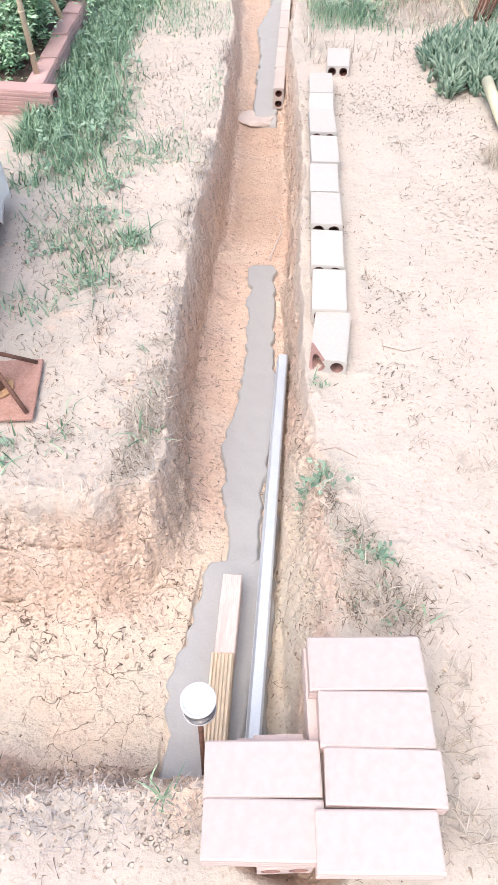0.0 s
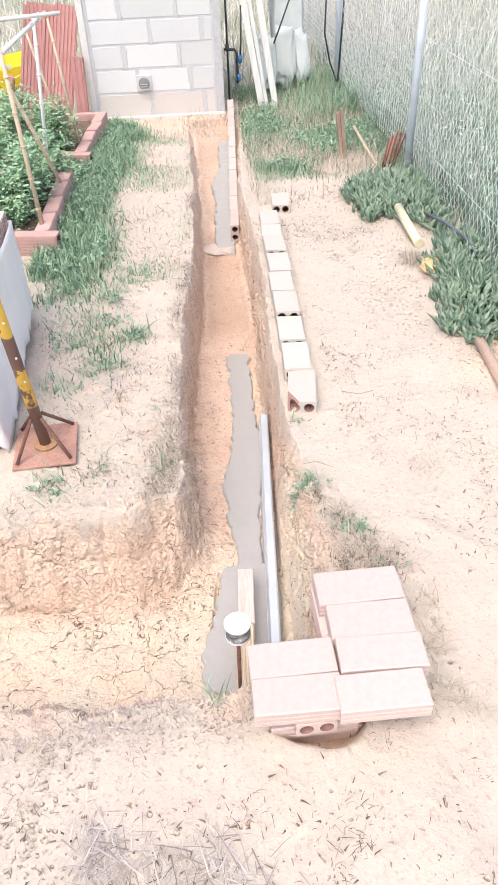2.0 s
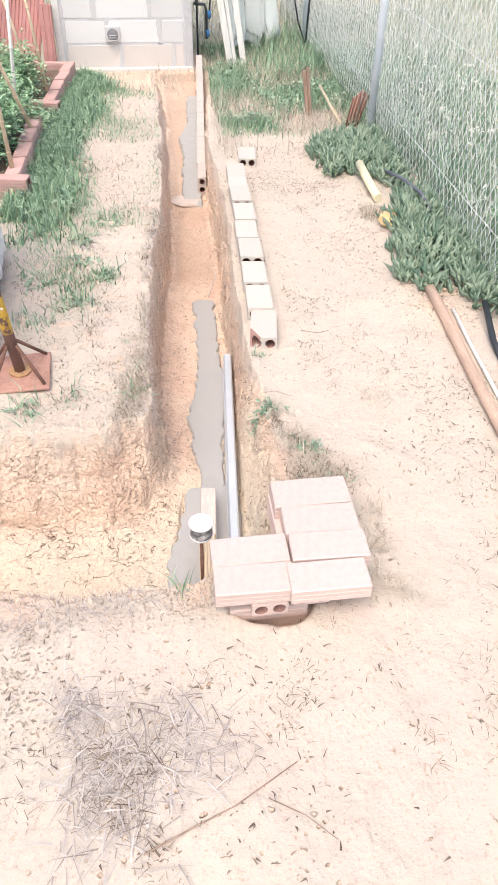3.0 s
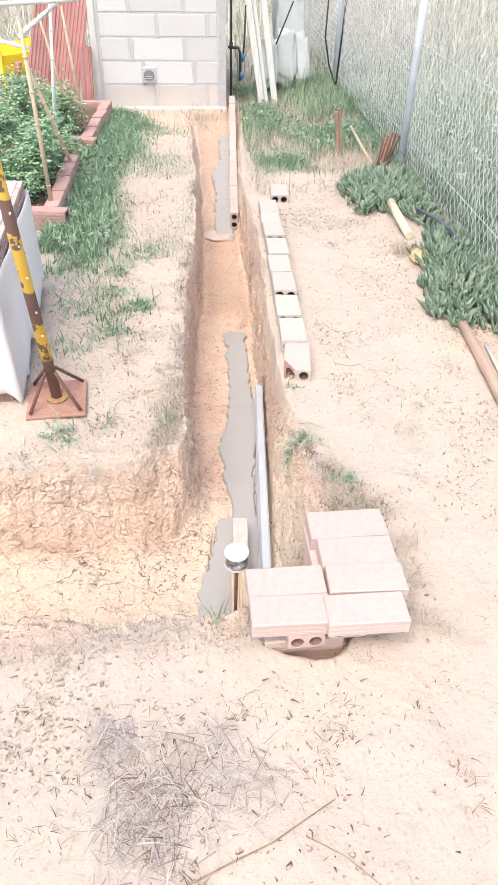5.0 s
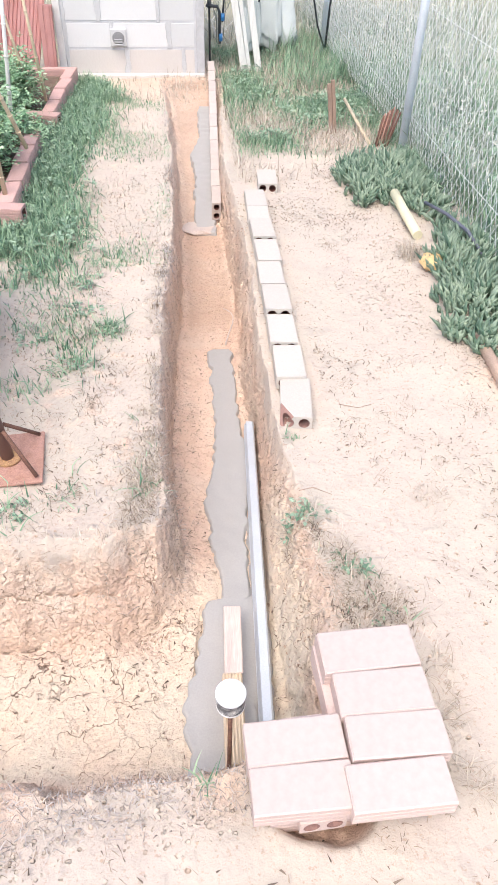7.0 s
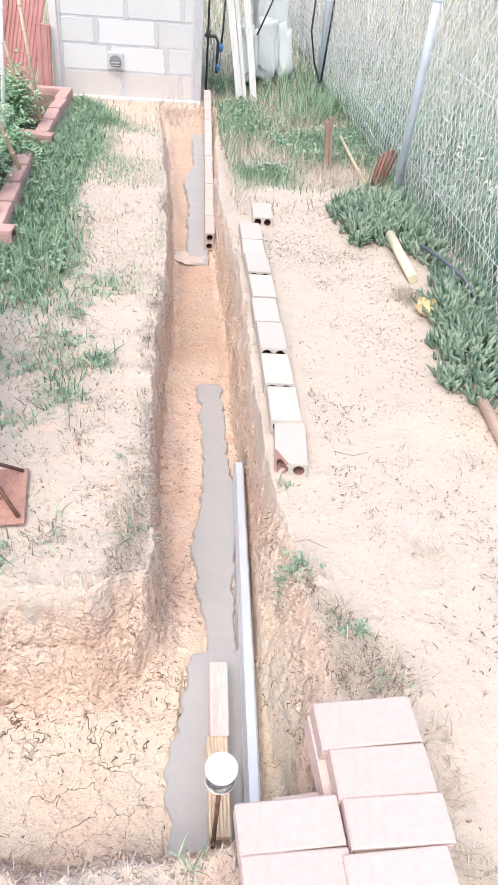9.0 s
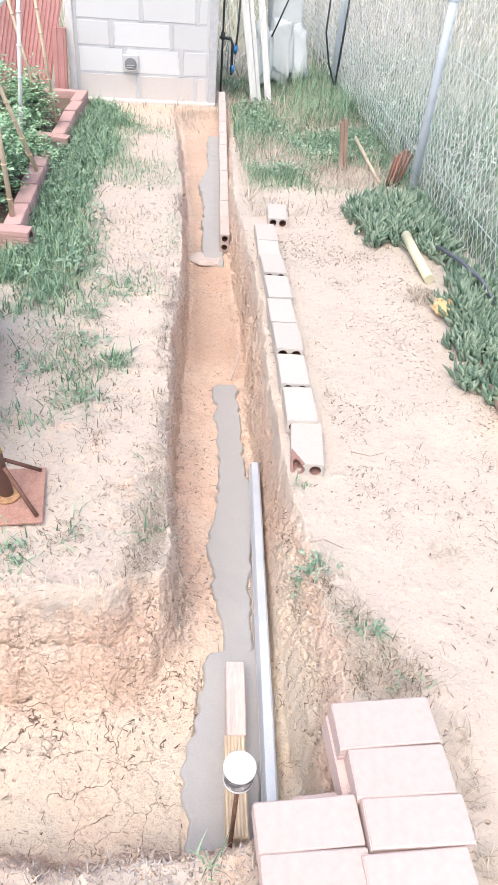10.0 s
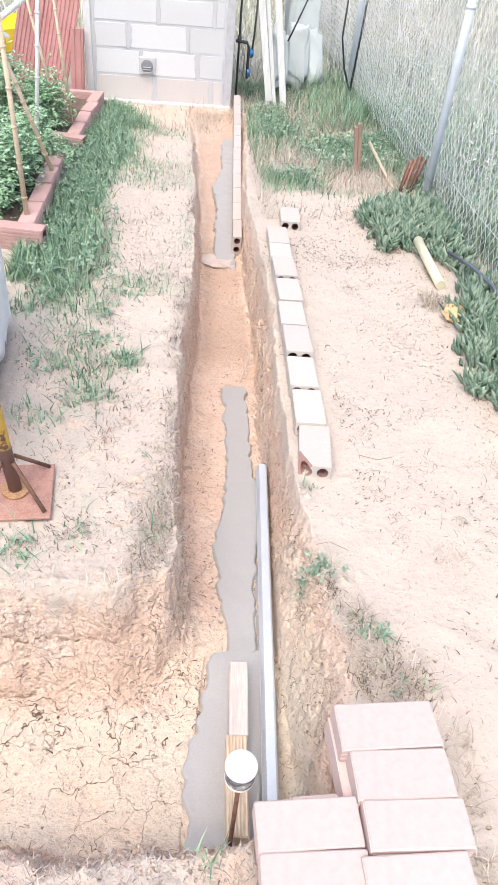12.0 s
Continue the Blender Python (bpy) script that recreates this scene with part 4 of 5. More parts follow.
# dead tussock in the foreground
P = tuft_spots([(-0.33, -0.13, 1, 2.4), (-0.38, -0.19, 0.8, 1.6), (-0.24, -0.16, 1, 1.6), (-0.32, -0.25, 1, 1), (-0.41, 0.0, 0.6, 1), (-0.17, -0.02, 0.6, 0.8), (-0.45, 0.06, 0.5, 0.8), (-0.12, -0.12, 0.8, 1), (-0.38, -0.02, 0.8, 0.8)], 120, 0.065, 69)
stuff("dry_grass", blades("dry_grass", P, lengths(len(P), 0.03, 0.12, 70), GREY_STRAW, 0.0035, 1.5, 0.9, 71), "flattened dead grass tussock on the ground", "dry grass")
P = tuft_spots([(-0.34, -0.12, 0.9, 1.6), (-0.27, -0.15, 0.9, 1.2), (-0.33, -0.23, 0.8, 0.8)], 60, 0.045, 72)
stuff("dry_grass", blades("dry_grass", P, lengths(len(P), 0.03, 0.09, 73), TWIG, 0.003, 1.5, 0.9, 74), "brown matted roots of a dead tussock", "dry grass")
# far right: low grass and thatch
P = spots(36000, 0.36, 1.5, 4.2, 7.6, 75, lambda x, y: np.clip(0.45 + 1.2 * vnoise(x, y, 2.2, 44), 0.03, 1) * smooth01((y - 4.0 - 0.5 * vnoise(x, y, 2, 45)) / 0.6) * outside(x, y))
stuff("grass", blades("grass", P, lengths(len(P), 0.03, 0.13, 76), GRASS, 0.005, 0.8, 1.0, 77), "patchy green grass near the hut", "grass")
P = spots(16000, 0.3, 1.5, 4.0, 7.6, 78, lambda x, y: np.clip(0.4 - 0.9 * vnoise(x, y, 2.2, 44), 0.05, 0.9) * outside(x, y))
stuff("dry_grass", blades("dry_grass", P, lengths(len(P), 0.04, 0.16, 79), STRAW, 0.005, 1.0, 0.7, 80), "dead straw lying near the hut", "dry grass")
# field behind the fence
P = spots(42000, 1.48, 5.0, 1.6, 9.0, 81, lambda x, y: np.clip(0.7 + 0.5 * vnoise(x, y, 1.5, 46), 0, 1) * np.exp(-(x - 1.5) * 0.5))
stuff("field_grass", blades("field_grass", P, lengths(len(P), 0.15, 0.5, 82), GRASS_MIX, 0.007, 0.55, 0.8, 83, 4), "tall mixed green and dry grass behind the fence", "field grass")
P = spots(26000, -4.0, 9.0, 7.6, 20.0, 84, lambda x, y: np.clip(0.8 + 0.5 * vnoise(x, y, 0.8, 47), 0, 1) * np.where((x > -1.1) & (x < 0.4) & (y < 8.5), 0, 1) * np.where((x < -1.0), 0.5, 1))
stuff("field_grass", blades("field_grass", P, lengths(len(P), 0.25, 0.7, 85), leafy("straw_field", (0.26, 0.28, 0.22), (0.80, 0.76, 0.70)), 0.012, 0.5, 0.8, 86, 4), "tall dry straw-coloured grass in the field", "field grass")

P = spots(24000, 1.46, 2.6, 1.8, 6.5, 181, lambda x, y: np.clip(0.6 + 0.6 * vnoise(x, y, 2, 73), 0.1, 1) * np.exp(-(x - 1.46) * 1.0))
stuff("field_grass", blades("field_grass", P, lengths(len(P), 0.08, 0.36, 182), GRASS, 0.008, 0.5, 0.7, 183), "green weeds at the foot of the fence", "field grass")
P = spots(2600, 0.85, 1.62, 5.9, 7.7, 184, lambda x, y: smooth01((x - 0.75) / 0.4))
stuff("grass", blades("grass", P, lengths(len(P), 0.08, 0.30, 185), GRASS, 0.007, 0.5, 0.9, 186), "long green grass round the sacks and fence post", "grass")
r = np.random.default_rng(190)
P = tuft_spots([(0.42 + 0.75 * r.random(), 0.2 + 3.3 * r.random(), 0.4 + 0.5 * r.random(), 0.3 + 0.7 * r.random()) for _ in range(60)] + [(-0.9 + 1.7 * r.random(), -0.6 + 0.9 * r.random(), 0.5, 0.4 + 0.6 * r.random()) for _ in range(40)] + [(-0.85 + 0.55 * r.random(), 1.2 + 2.2 * r.random(), 0.6, 0.5 + 0.8 * r.random()) for _ in range(46)], 30, 0.06, 191)
stuff("dry_grass", blades("dry_grass", P, lengths(len(P), 0.010, 0.045, 192), TWIG, 0.0022, 1.1, 1.6, 193, 4), "thin withered weeds scattered over the sand", "dry grass")

# twigs, litter and clods
P = spots(15000, -1.2, 1.4, -0.9, 4.4, 87, lambda x, y: np.clip(0.30 + 1.5 * vnoise(x, y, 3.4, 48), 0.05, 1))
P[:, 2] += 0.005
stuff("litter", blades("litter", P, lengths(len(P), 0.004, 0.026, 88), TWIG, 0.0048, 1.45, 0.2, 89, 3), "scattered twigs and dead leaf bits on the soil", "litter")
P = spots(9000, 0.42, 1.25, 0.6, 4.3, 287, lambda x, y: np.clip(1.7 * vnoise(x, y, 4.2, 88) - 0.15, 0.02, 1))
P[:, 2] += 0.004
stuff("litter", blades("litter", P, lengths(len(P), 0.004, 0.022, 288), TWIG, 0.005, 1.4, 0.2, 289, 3), "patches of dead leaf bits and rootlets on the sand", "litter")
P = spots(3000, -1.2, 1.4, -0.9, 4.2, 187, lambda x, y: np.clip(0.2 + 0.9 * vnoise(x, y, 1.5, 50), 0.05, 1) * outside(x, y))
stuff("dry_grass", blades("dry_grass", P, lengths(len(P), 0.01, 0.05, 188), STRAW, 0.003, 1.2, 1.3, 189, 4), "scattered dry grass stalks on the soil", "dry grass")


def clods(name, P, size, mat, seed, label, category):
    r = np.random.default_rng(seed)
    base = np.array([(1, 0, 0), (-1, 0, 0), (0, 1, 0), (0, -1, 0), (0, 0, 1), (0, 0, -1), (0.6, 0.6, 0.5), (-0.6, 0.6, 0.5), (-0.6, -0.6, 0.5), (0.6, -0.6, 0.5)], float)
    tri = np.array([(6, 4, 7), (7, 4, 8), (8, 4, 9), (9, 4, 6), (0, 6, 9), (2, 7, 6), (1, 8, 7), (3, 9, 8), (0, 2, 6), (2, 1, 7), (1, 3, 8), (3, 0, 9), (0, 5, 2), (2, 5, 1), (1, 5, 3), (3, 5, 0)])
    n = len(P)
    co = base[None] * (0.7 + 0.6 * r.random((n, len(base), 1))) * (size * (0.35 + r.random(n) ** 2))[:, None, None] * np.array([1, 1, 0.7])
    a = r.random(n) * 6.28
    x, y = co[..., 0] * np.cos(a)[:, None] - co[..., 1] * np.sin(a)[:, None], co[..., 0] * np.sin(a)[:, None] + co[..., 1] * np.cos(a)[:, None]
    co = np.stack([x, y, co[..., 2]], -1) + P[:, None] - np.array([0, 0, 0.25 * size])
    faces = (np.arange(n) * len(base))[:, None, None] + tri[None]
    return stuff(name, raw_mesh(name, co.reshape(-1, 3), faces.reshape(-1, 3), mat, True), label, category)


def rim_bias(x, y):
    s, _ = inside(x, y)
    return (np.exp(-np.abs(s - 0.04) / 0.04) * 0.9 + 0.008) * smooth01((y - 0.95) / 0.1) * (0.5 + 0.5 * vnoise(x, y, 6, 80))


clods("clods", spots(26000, -1.3, 0.5, 0.25, 4.2, 90, rim_bias), 0.0062, CLOD, 91, "crumbled earth clods along the trench walls", "earth clods")
clods("clods", spots(4000, -1.2, 1.3, -0.9, 4.0, 92, lambda x, y: np.clip(0.15 + 0.8 * vnoise(x, y, 2.0, 49), 0.03, 1)), 0.0062, CLOD, 93, "small clods and pebbles on the ground", "earth clods")
clods("clods", tuft_spots([(-0.3, 1.00, 0.8, 1), (-0.5, 0.98, 1, 1.2), (-0.7, 0.98, 1, 1), (0.2, 0.95, 0.7, 1), (0.2, 0.8, 0.7, 1), (0.21, 1.1, 0.6, 0.8)], 90, 0.06, 94), 0.0050, CLOD, 95, "larger lumps of dug earth", "earth clods")

CRUST = leafy("crust_crumbs", (0.42, 0.34, 0.27), (0.60, 0.52, 0.43), 0.95)
clods("clods", tuft_spots([(-0.62, 0.08, 1, 1), (-0.66, -0.02, 1, 1), (-0.58, 0.2, 0.8, 0.8), (-0.5, 0.30, 1, 0.8), (-0.3, 0.33, 1, 0.9), (-0.15, 0.33, 0.9, 1), (1.14, 1.85, 1.4, 1.5), (0.92, 2.40, 1.3, 1.3), (0.80, 2.52, 0.9, 0.8), (1.0, 3.0, 1, 0.8), (0.7, 3.1, 0.7, 0.5)], 200, 0.06, 96), 0.0055, CRUST, 97, "crumbs of broken soil crust in patches", "earth clods")

clods("clods", tuft_spots([(-0.8, 0.47, 1, 1), (-0.66, 0.48, 1, 1), (-0.52, 0.46, 1, 1), (-0.4, 0.46, 0.9, 1), (-0.28, 0.45, 0.8, 0.8), (-0.9, 0.52, 1, 1)], 160, 0.045, 98), 0.0060, CLOD, 99, "orange lumps of earth at the near edge of the cut", "earth clods")

# ---- capped bar ----
bar = thing("capped_bar", "rusty steel bar in the concrete under an upturned tin", "steel bar", pose(-0.088, 0.49, -0.36))
bm = bmesh.new()
tube(bm, [(0, 0, 0), (0.004, 0.025, 0.2), (0.008, 0.047, 0.42)], 0.006, 8)
part("bar", bm, RUST, bar)
bm = bmesh.new()
prof = [(0.0355, 0.404), (0.0365, 0.407), (0.035, 0.411), (0.035, 0.452), (0.038, 0.455), (0.038, 0.461), (0.034, 0.4625), (0.033, 0.459), (0.026, 0.459), (0.0245, 0.4605), (0.0, 0.4605)]
rings = [[bm.verts.new((0.008 + r * math.cos(k * math.pi / 16), 0.05 + r * math.sin(k * math.pi / 16), z)) for k in range(32)] for r, z in prof[:-1]]
for a, b in zip(rings, rings[1:]):
    for k in range(32):
        f = bm.faces.new((a[k], a[(k + 1) % 32], b[(k + 1) % 32], b[k]))
        f.smooth = True
        f.material_index = 1 if a is rings[2] else 0
bm.faces.new(rings[-1])
part("tin", bm, (WHITE, LABEL), bar, "upturned white-lidded tin with a dark printed label")

# ---- steel prop with a base plate ----
prop = thing("shoring_prop", "rusty steel prop with flaking yellow paint on a red base plate", "prop", pose(-0.752, 1.525, ground_z(-0.75, 1.52) + 0.004, 0, 0, 4))
plate = part("base_plate", soft_box(-0.118, 0.118, -0.13, 0.13, 0, 0.012, 0.003), RUST_RED, prop, "rusty red square base plate")
bm = bmesh.new()
tube(bm, [(0, 0, 0.012), (-0.066, 0, 1.0), (-0.118, 0, 1.75)], 0.0215, 20)
PROP = bpy.data.materials.new("flaking_paint")
PROP.use_nodes = True
n, l = PROP.node_tree.nodes, PROP.node_tree.links
tc, nz, mr, mx, zz = n.new("ShaderNodeTexCoord"), n.new("ShaderNodeTexNoise"), n.new("ShaderNodeMapRange"), n.new("ShaderNodeMix"), n.new("ShaderNodeTexWave")
zz.bands_direction = "Z"
zz.inputs["Scale"].default_value, zz.inputs["Distortion"].default_value = 1.0, 4.5
zz.inputs["Detail Scale"].default_value, zz.inputs["Phase Offset"].default_value = 2.0, 7.3
mx.data_type = "RGBA"
mx.inputs["A"].default_value, mx.inputs["B"].default_value = (0.78, 0.52, 0.09, 1), (0.20, 0.12, 0.10, 1)
mr.inputs["From Min"].default_value, mr.inputs["From Max"].default_value = 0.48, 0.52
l.new(tc.outputs["Object"], zz.inputs["Vector"]), l.new(zz.outputs["Fac"], mr.inputs[0])
sep, low, both, flake, fmr, top_f = n.new("ShaderNodeSeparateXYZ"), n.new("ShaderNodeMapRange"), n.new("ShaderNodeMath"), n.new("ShaderNodeTexNoise"), n.new("ShaderNodeMapRange"), n.new("ShaderNodeMath")
both.operation = top_f.operation = "MAXIMUM"
flake.inputs["Scale"].default_value, flake.inputs["Detail"].default_value = 22.0, 5
fmr.inputs["From Min"].default_value, fmr.inputs["From Max"].default_value = 0.56, 0.60
low.inputs["From Min"].default_value, low.inputs["From Max"].default_value, low.inputs["To Min"].default_value, low.inputs["To Max"].default_value = 0.17, 0.23, 1.0, 0.0
l.new(tc.outputs["Object"], sep.inputs[0]), l.new(sep.outputs["Z"], low.inputs[0]), l.new(tc.outputs["Object"], flake.inputs["Vector"]), l.new(flake.outputs[0], fmr.inputs[0])
l.new(mr.outputs[0], both.inputs[0]), l.new(low.outputs[0], both.inputs[1]), l.new(both.outputs[0], top_f.inputs[0]), l.new(fmr.outputs[0], top_f.inputs[1])
l.new(top_f.outputs[0], mx.inputs["Factor"])
l.new(mx.outputs["Result"], n["Principled BSDF"].inputs["Base Color"])
n["Principled BSDF"].inputs["Roughness"].default_value = 0.7
part("tube", bm, PROP, prop, "steel tube with flaking yellow paint")
for k, z in enumerate((0.32, 0.42, 0.56, 0.68, 0.80)):
    bm = bmesh.new()
    x = -0.066 * z
    tube(bm, [(x + 0.012, -0.0235, z), (x + 0.012, -0.0275, z)], 0.0042, 10)
    part("pin_hole", bm, WHITE, prop)
for sx, sy in ((-1, -1), (1, -1), (1, 1), (-1, 1)):
    bm = bmesh.new()
    tube(bm, [(sx * 0.018 - 0.008, sy * 0.018, 0.15), (sx * 0.10, sy * 0.11, 0.016)], 0.007, 8)
    part("brace", bm, RUST, prop)
bm = bmesh.new()
tube(bm, [(0, 0, 0.012), (0, 0, 0.022)], 0.045, 20)
part("collar", bm, material("worn_yellow", (0.45, 0.27, 0.13), 0.8, vary=0.33, scale=40, bump=0.2, tint=(0.3, 0.16, 0.1)), prop, "weld collar with worn yellow paint")

# ---- pallet of bricks under white film ----
pal = thing("brick_pallet", "pallet of hollow bricks wrapped in white plastic film", "brick pallet", pose(-0.93, 2.03, 0.0, 0, 0, 2))
for yy in (-0.45, 0.0, 0.45):
    part("runner", soft_box(-0.98, -0.02, yy - 0.04, yy + 0.04, -0.02, 0.07, 0.004), BARK, pal)
for k in range(6):
    x = -0.97 + 0.168 * k
    part("deck_board", soft_box(x, x + 0.11, -0.49, 0.49, 0.07, 0.09, 0.003), BARK, pal)
part("brick_core", soft_box(-0.98, -0.02, -0.50, 0.50, 0.09, 0.505, 0.004), BRICK_RED, pal)
pal_brick = mesh_of(hollow_brick(0.24, 0.110, 0.07, 3, 1, 0.66, round_=False, deep=0.05), "brick", BRICK, BRICK_RED)
for j in range(9):
    for i in range(4):
        b = part("brick", pal_brick, None, pal)
        b.matrix_basis = pose(-0.125 - 0.245 * i, -0.452 + 0.113 * j, 0.506, random.uniform(-1, 1), 0, 90)
# film: a wrinkled skirt round the load and a sheet over its top
co, faces = [], []
loop = [(0.012, -0.515), (0.012, 0.515), (-0.99, 0.515), (-0.99, -0.515)]
U, V = 160, 14
for v in range(V + 1):
    for u in range(U):
        q = u / U * 4
        a, b = loop[int(q)], loop[(int(q) + 1) % 4]
        f = q - int(q)
        x, y = a[0] + (b[0] - a[0]) * f, a[1] + (b[1] - a[1]) * f
        low = 0.05 + 0.03 * float(vnoise(q, 0, 5, 60)) + 0.03 * float(vnoise(q, 0, 17, 61)) - 0.05 * (f < 0.25 and int(q) == 0)
        z = low + (0.528 - low) * v / V
        wob = 0.012 * float(vnoise(q * 1.3, z, 7, 62)) * (1 - 0.5 * v / V) + 0.007 * (1 - v / V) ** 3
        nx, ny = ((1, 0), (0, 1), (-1, 0), (0, -1))[int(q)]
        co.append((x + nx * wob, y + ny * wob, z))
for v in range(V):
    for u in range(U):
        faces.append((v * U + u, v * U + (u + 1) % U, (v + 1) * U + (u + 1) % U, (v + 1) * U + u))
film = part("film", raw_mesh("film", co, faces, FILM, True), None, pal, "wrinkled white plastic film with a ragged lower edge")
sol = film.modifiers.new("thickness", "SOLIDIFY")
sol.thickness = 0.002
part("top_sheet", soft_box(-0.97, -0.03, -0.49, 0.49, 0.578, 0.584, 0.002), FILM, pal, "white sheet on the top bricks")

# ---- planters of red hollow bricks ----
PLANTER = "red hollow bricks on edge round a bed of tomato plants"
EARTH_BED = material("bed_soil", (0.16, 0.11, 0.08), 0.95, vary=0.3, scale=20, bump=0.6)


def planter(x1, y0, y1, wide, turn, open_mid=False):
    g = ground_z(x1 + 0.05, (y0 + y1) / 2) - 0.015
    t = thing("brick_planter", PLANTER, "planter", pose(x1, y0, g, 0, 0, turn))
    L = 0.288
    y = 0.12
    while y < y1 - y0 - 0.1:
        b = part("brick", brick_red, None, t)
        b.matrix_basis = pose(-0.045, y + 0.10, 0.0, random.uniform(-2, 2), random.uniform(-4, 4), random.uniform(-3, 3))
        y += L + 0.01
    x = -0.145
    while x > -wide:
        for yy in (0.045, y1 - y0 + 0.045):
            b = part("brick", brick_red, None, t)
            b.matrix_basis = pose(x + (0.0 if yy > 0.1 else 0.05), yy, 0.0, 0, random.uniform(-3, 3), (90 if yy > 0.1 else 80 if x > -0.2 else 90) + random.uniform(-2, 2))
        x -= L + 0.008
    part("bed_soil", soft_box(-wide, -0.09, 0.09, y1 - y0, -0.02, 0.085, 0.01), EARTH_BED, t)
    return t


planter(-0.955, 3.36, 4.55, 1.1, 0)
planter(-0.925, 5.12, 6.33, 1.1, -4)


def leaf_cloud(name, centres, seed, mat, leaf=0.028, parent=None):
    """Compound leaves of folded leaflets along arching stalks."""
    r = np.random.default_rng(seed)
    co, faces = [], []
    for c in centres:
        d = r.normal(0, 1, 3)
        d[2] = abs(d[2]) * 0.5 - 0.1
        d /= np.linalg.norm(d)
        sd = np.cross(d, (0, 0, 1.0)) + 1e-6
        sd /= np.linalg.norm(sd)
        for k in range(5):
            s = leaf * (0.7 + 0.6 * r.random())
            off = (k // 2 + 1) * leaf * 0.55
            way = d * 0.5 + sd * (0.9 if k % 2 else -0.9) if k < 4 else d
            way = way + r.normal(0, 0.25, 3)
            way /= np.linalg.norm(way)
            p = np.array(c) + d * off - np.array((0, 0, 0.25 * off * off / leaf))
            w = np.cross(way, (0, 0, 1.0)) + r.normal(0, 0.3, 3)
            w *= 0.28 * s / (np.linalg.norm(w) + 1e-6)
            dip = np.array((0, 0, 0.12 * s))
            i = len(co)
            co += [p, p + way * s * 0.45 + w, p + way * s * 0.5 - dip, p + way * s * 0.45 - w, p + way * s - dip * 1.5]
            faces += [(i, i + 2, i + 1), (i, i + 3, i + 2), (i + 1, i + 2, i + 4), (i + 2, i + 3, i + 4)]
    return raw_mesh(name, co, faces, mat)


STEM = material("green_stem", (0.16, 0.20, 0.09), 0.7, vary=0.15)


def tomato(x, y, h, seed, spread=0.16):
    r = random.Random(seed)
    z0 = max(ground_z(x, y), 0.02)
    t = thing("tomato_plant", "leafy green tomato plant tied to canes", "plant", pose(x, y, z0), "tomato plants in the planters")
    bm, cs = bmesh.new(), []
    for k in range(5):
        a, q = r.random() * 6.28, r.uniform(0.3, 1)
        pts = [(0.02 * math.cos(a), 0.02 * math.sin(a), 0), (spread * 0.4 * q * math.cos(a), spread * 0.4 * q * math.sin(a), h * 0.5), (spread * q * math.cos(a + 0.4), spread * q * math.sin(a + 0.4), h * r.uniform(0.75, 1.0))]
        tube(bm, pts, 0.006, 5, 0.5)
        for i in range(84):
            f = r.random() ** 0.7 * 2
            s = int(min(1, f))
            p = [pts[s][j] + (pts[s + 1][j] - pts[s][j]) * (f - s) for j in range(3)]
            cs.append((p[0] + r.gauss(0, spread * 0.35), p[1] + r.gauss(0, spread * 0.35), p[2] + r.gauss(0.03, 0.05)))
    part("stem", bm, STEM, t)
    part("foliage", leaf_cloud("foliage", cs, seed, TOMATO), None, t)
    return t


P = spots(2000, -1.0, -0.25, 2.8, 6.6, 210, lush)
P[:, 2] += 0.02 + 0.05 * np.random.default_rng(211).random(len(P))
stuff("weeds", leaf_cloud("weeds", P, 212, leafy("weed_leaves", (0.10, 0.19, 0.12), (0.38, 0.50, 0.36)), 0.026), "low broad-leaved green weeds among the grass", "weeds")
P = spots(900, 0.45, 1.45, 4.6, 7.4, 213, lambda x, y: np.clip(0.45 + 1.2 * vnoise(x, y, 2.2, 44), 0.03, 1) * outside(x, y))
P[:, 2] += 0.02 + 0.06 * np.random.default_rng(214).random(len(P))
stuff("weeds", leaf_cloud("weeds", P, 215, bpy.data.materials["weed_leaves"], 0.032), "low broad-leaved green weeds near the hut", "weeds")
P = spots(2600, 1.5, 4.2, 1.8, 10.0, 216, lambda x, y: np.clip(0.5 + 0.8 * vnoise(x, y, 1.2, 76), 0.05, 1) * np.exp(-(x - 1.5) * 0.4))
P[:, 2] += 0.12 + 0.35 * np.random.default_rng(217).random(len(P))
stuff("seed_heads", leaf_cloud("seed_heads", P, 218, leafy("seed_husks", (0.50, 0.50, 0.42), (0.80, 0.78, 0.70)), 0.022), "pale seed heads over the field grass", "field grass")
P = spots(1500, 1.48, 2.8, 1.8, 7.5, 219, lambda x, y: np.clip(0.3 + 0.9 * vnoise(x, y, 1.6, 77), 0.02, 1))
P[:, 2] += 0.03 + 0.2 * np.random.default_rng(220).random(len(P))
stuff("weeds", leaf_cloud("weeds", P, 221, bpy.data.materials["weed_leaves"], 0.045), "leafy green weeds behind the fence", "weeds")
P = tuft_spots([(0.22, 1.19, 0.5, 1.2), (0.31, 0.97, 0.5, 0.3), (0.37, 0.92, 0.3, 0.3), (0.38, 0.80, 0.8, 0.15), (-0.45, 2.33, 0.6, 0.8), (-0.58, 2.5, 0.9, 1), (-0.6, 2.1, 0.8, 0.7), (-0.57, 2.75, 0.8, 1), (-0.7, 1.28, 0.6, 0.5), (-0.75, 2.3, 1, 1)], 16, 0.05, 222)
P[:, 2] += 0.012
stuff("weeds", leaf_cloud("weeds", P, 223, bpy.data.materials["weed_leaves"], 0.02), "small leafy weeds on the banks", "weeds")

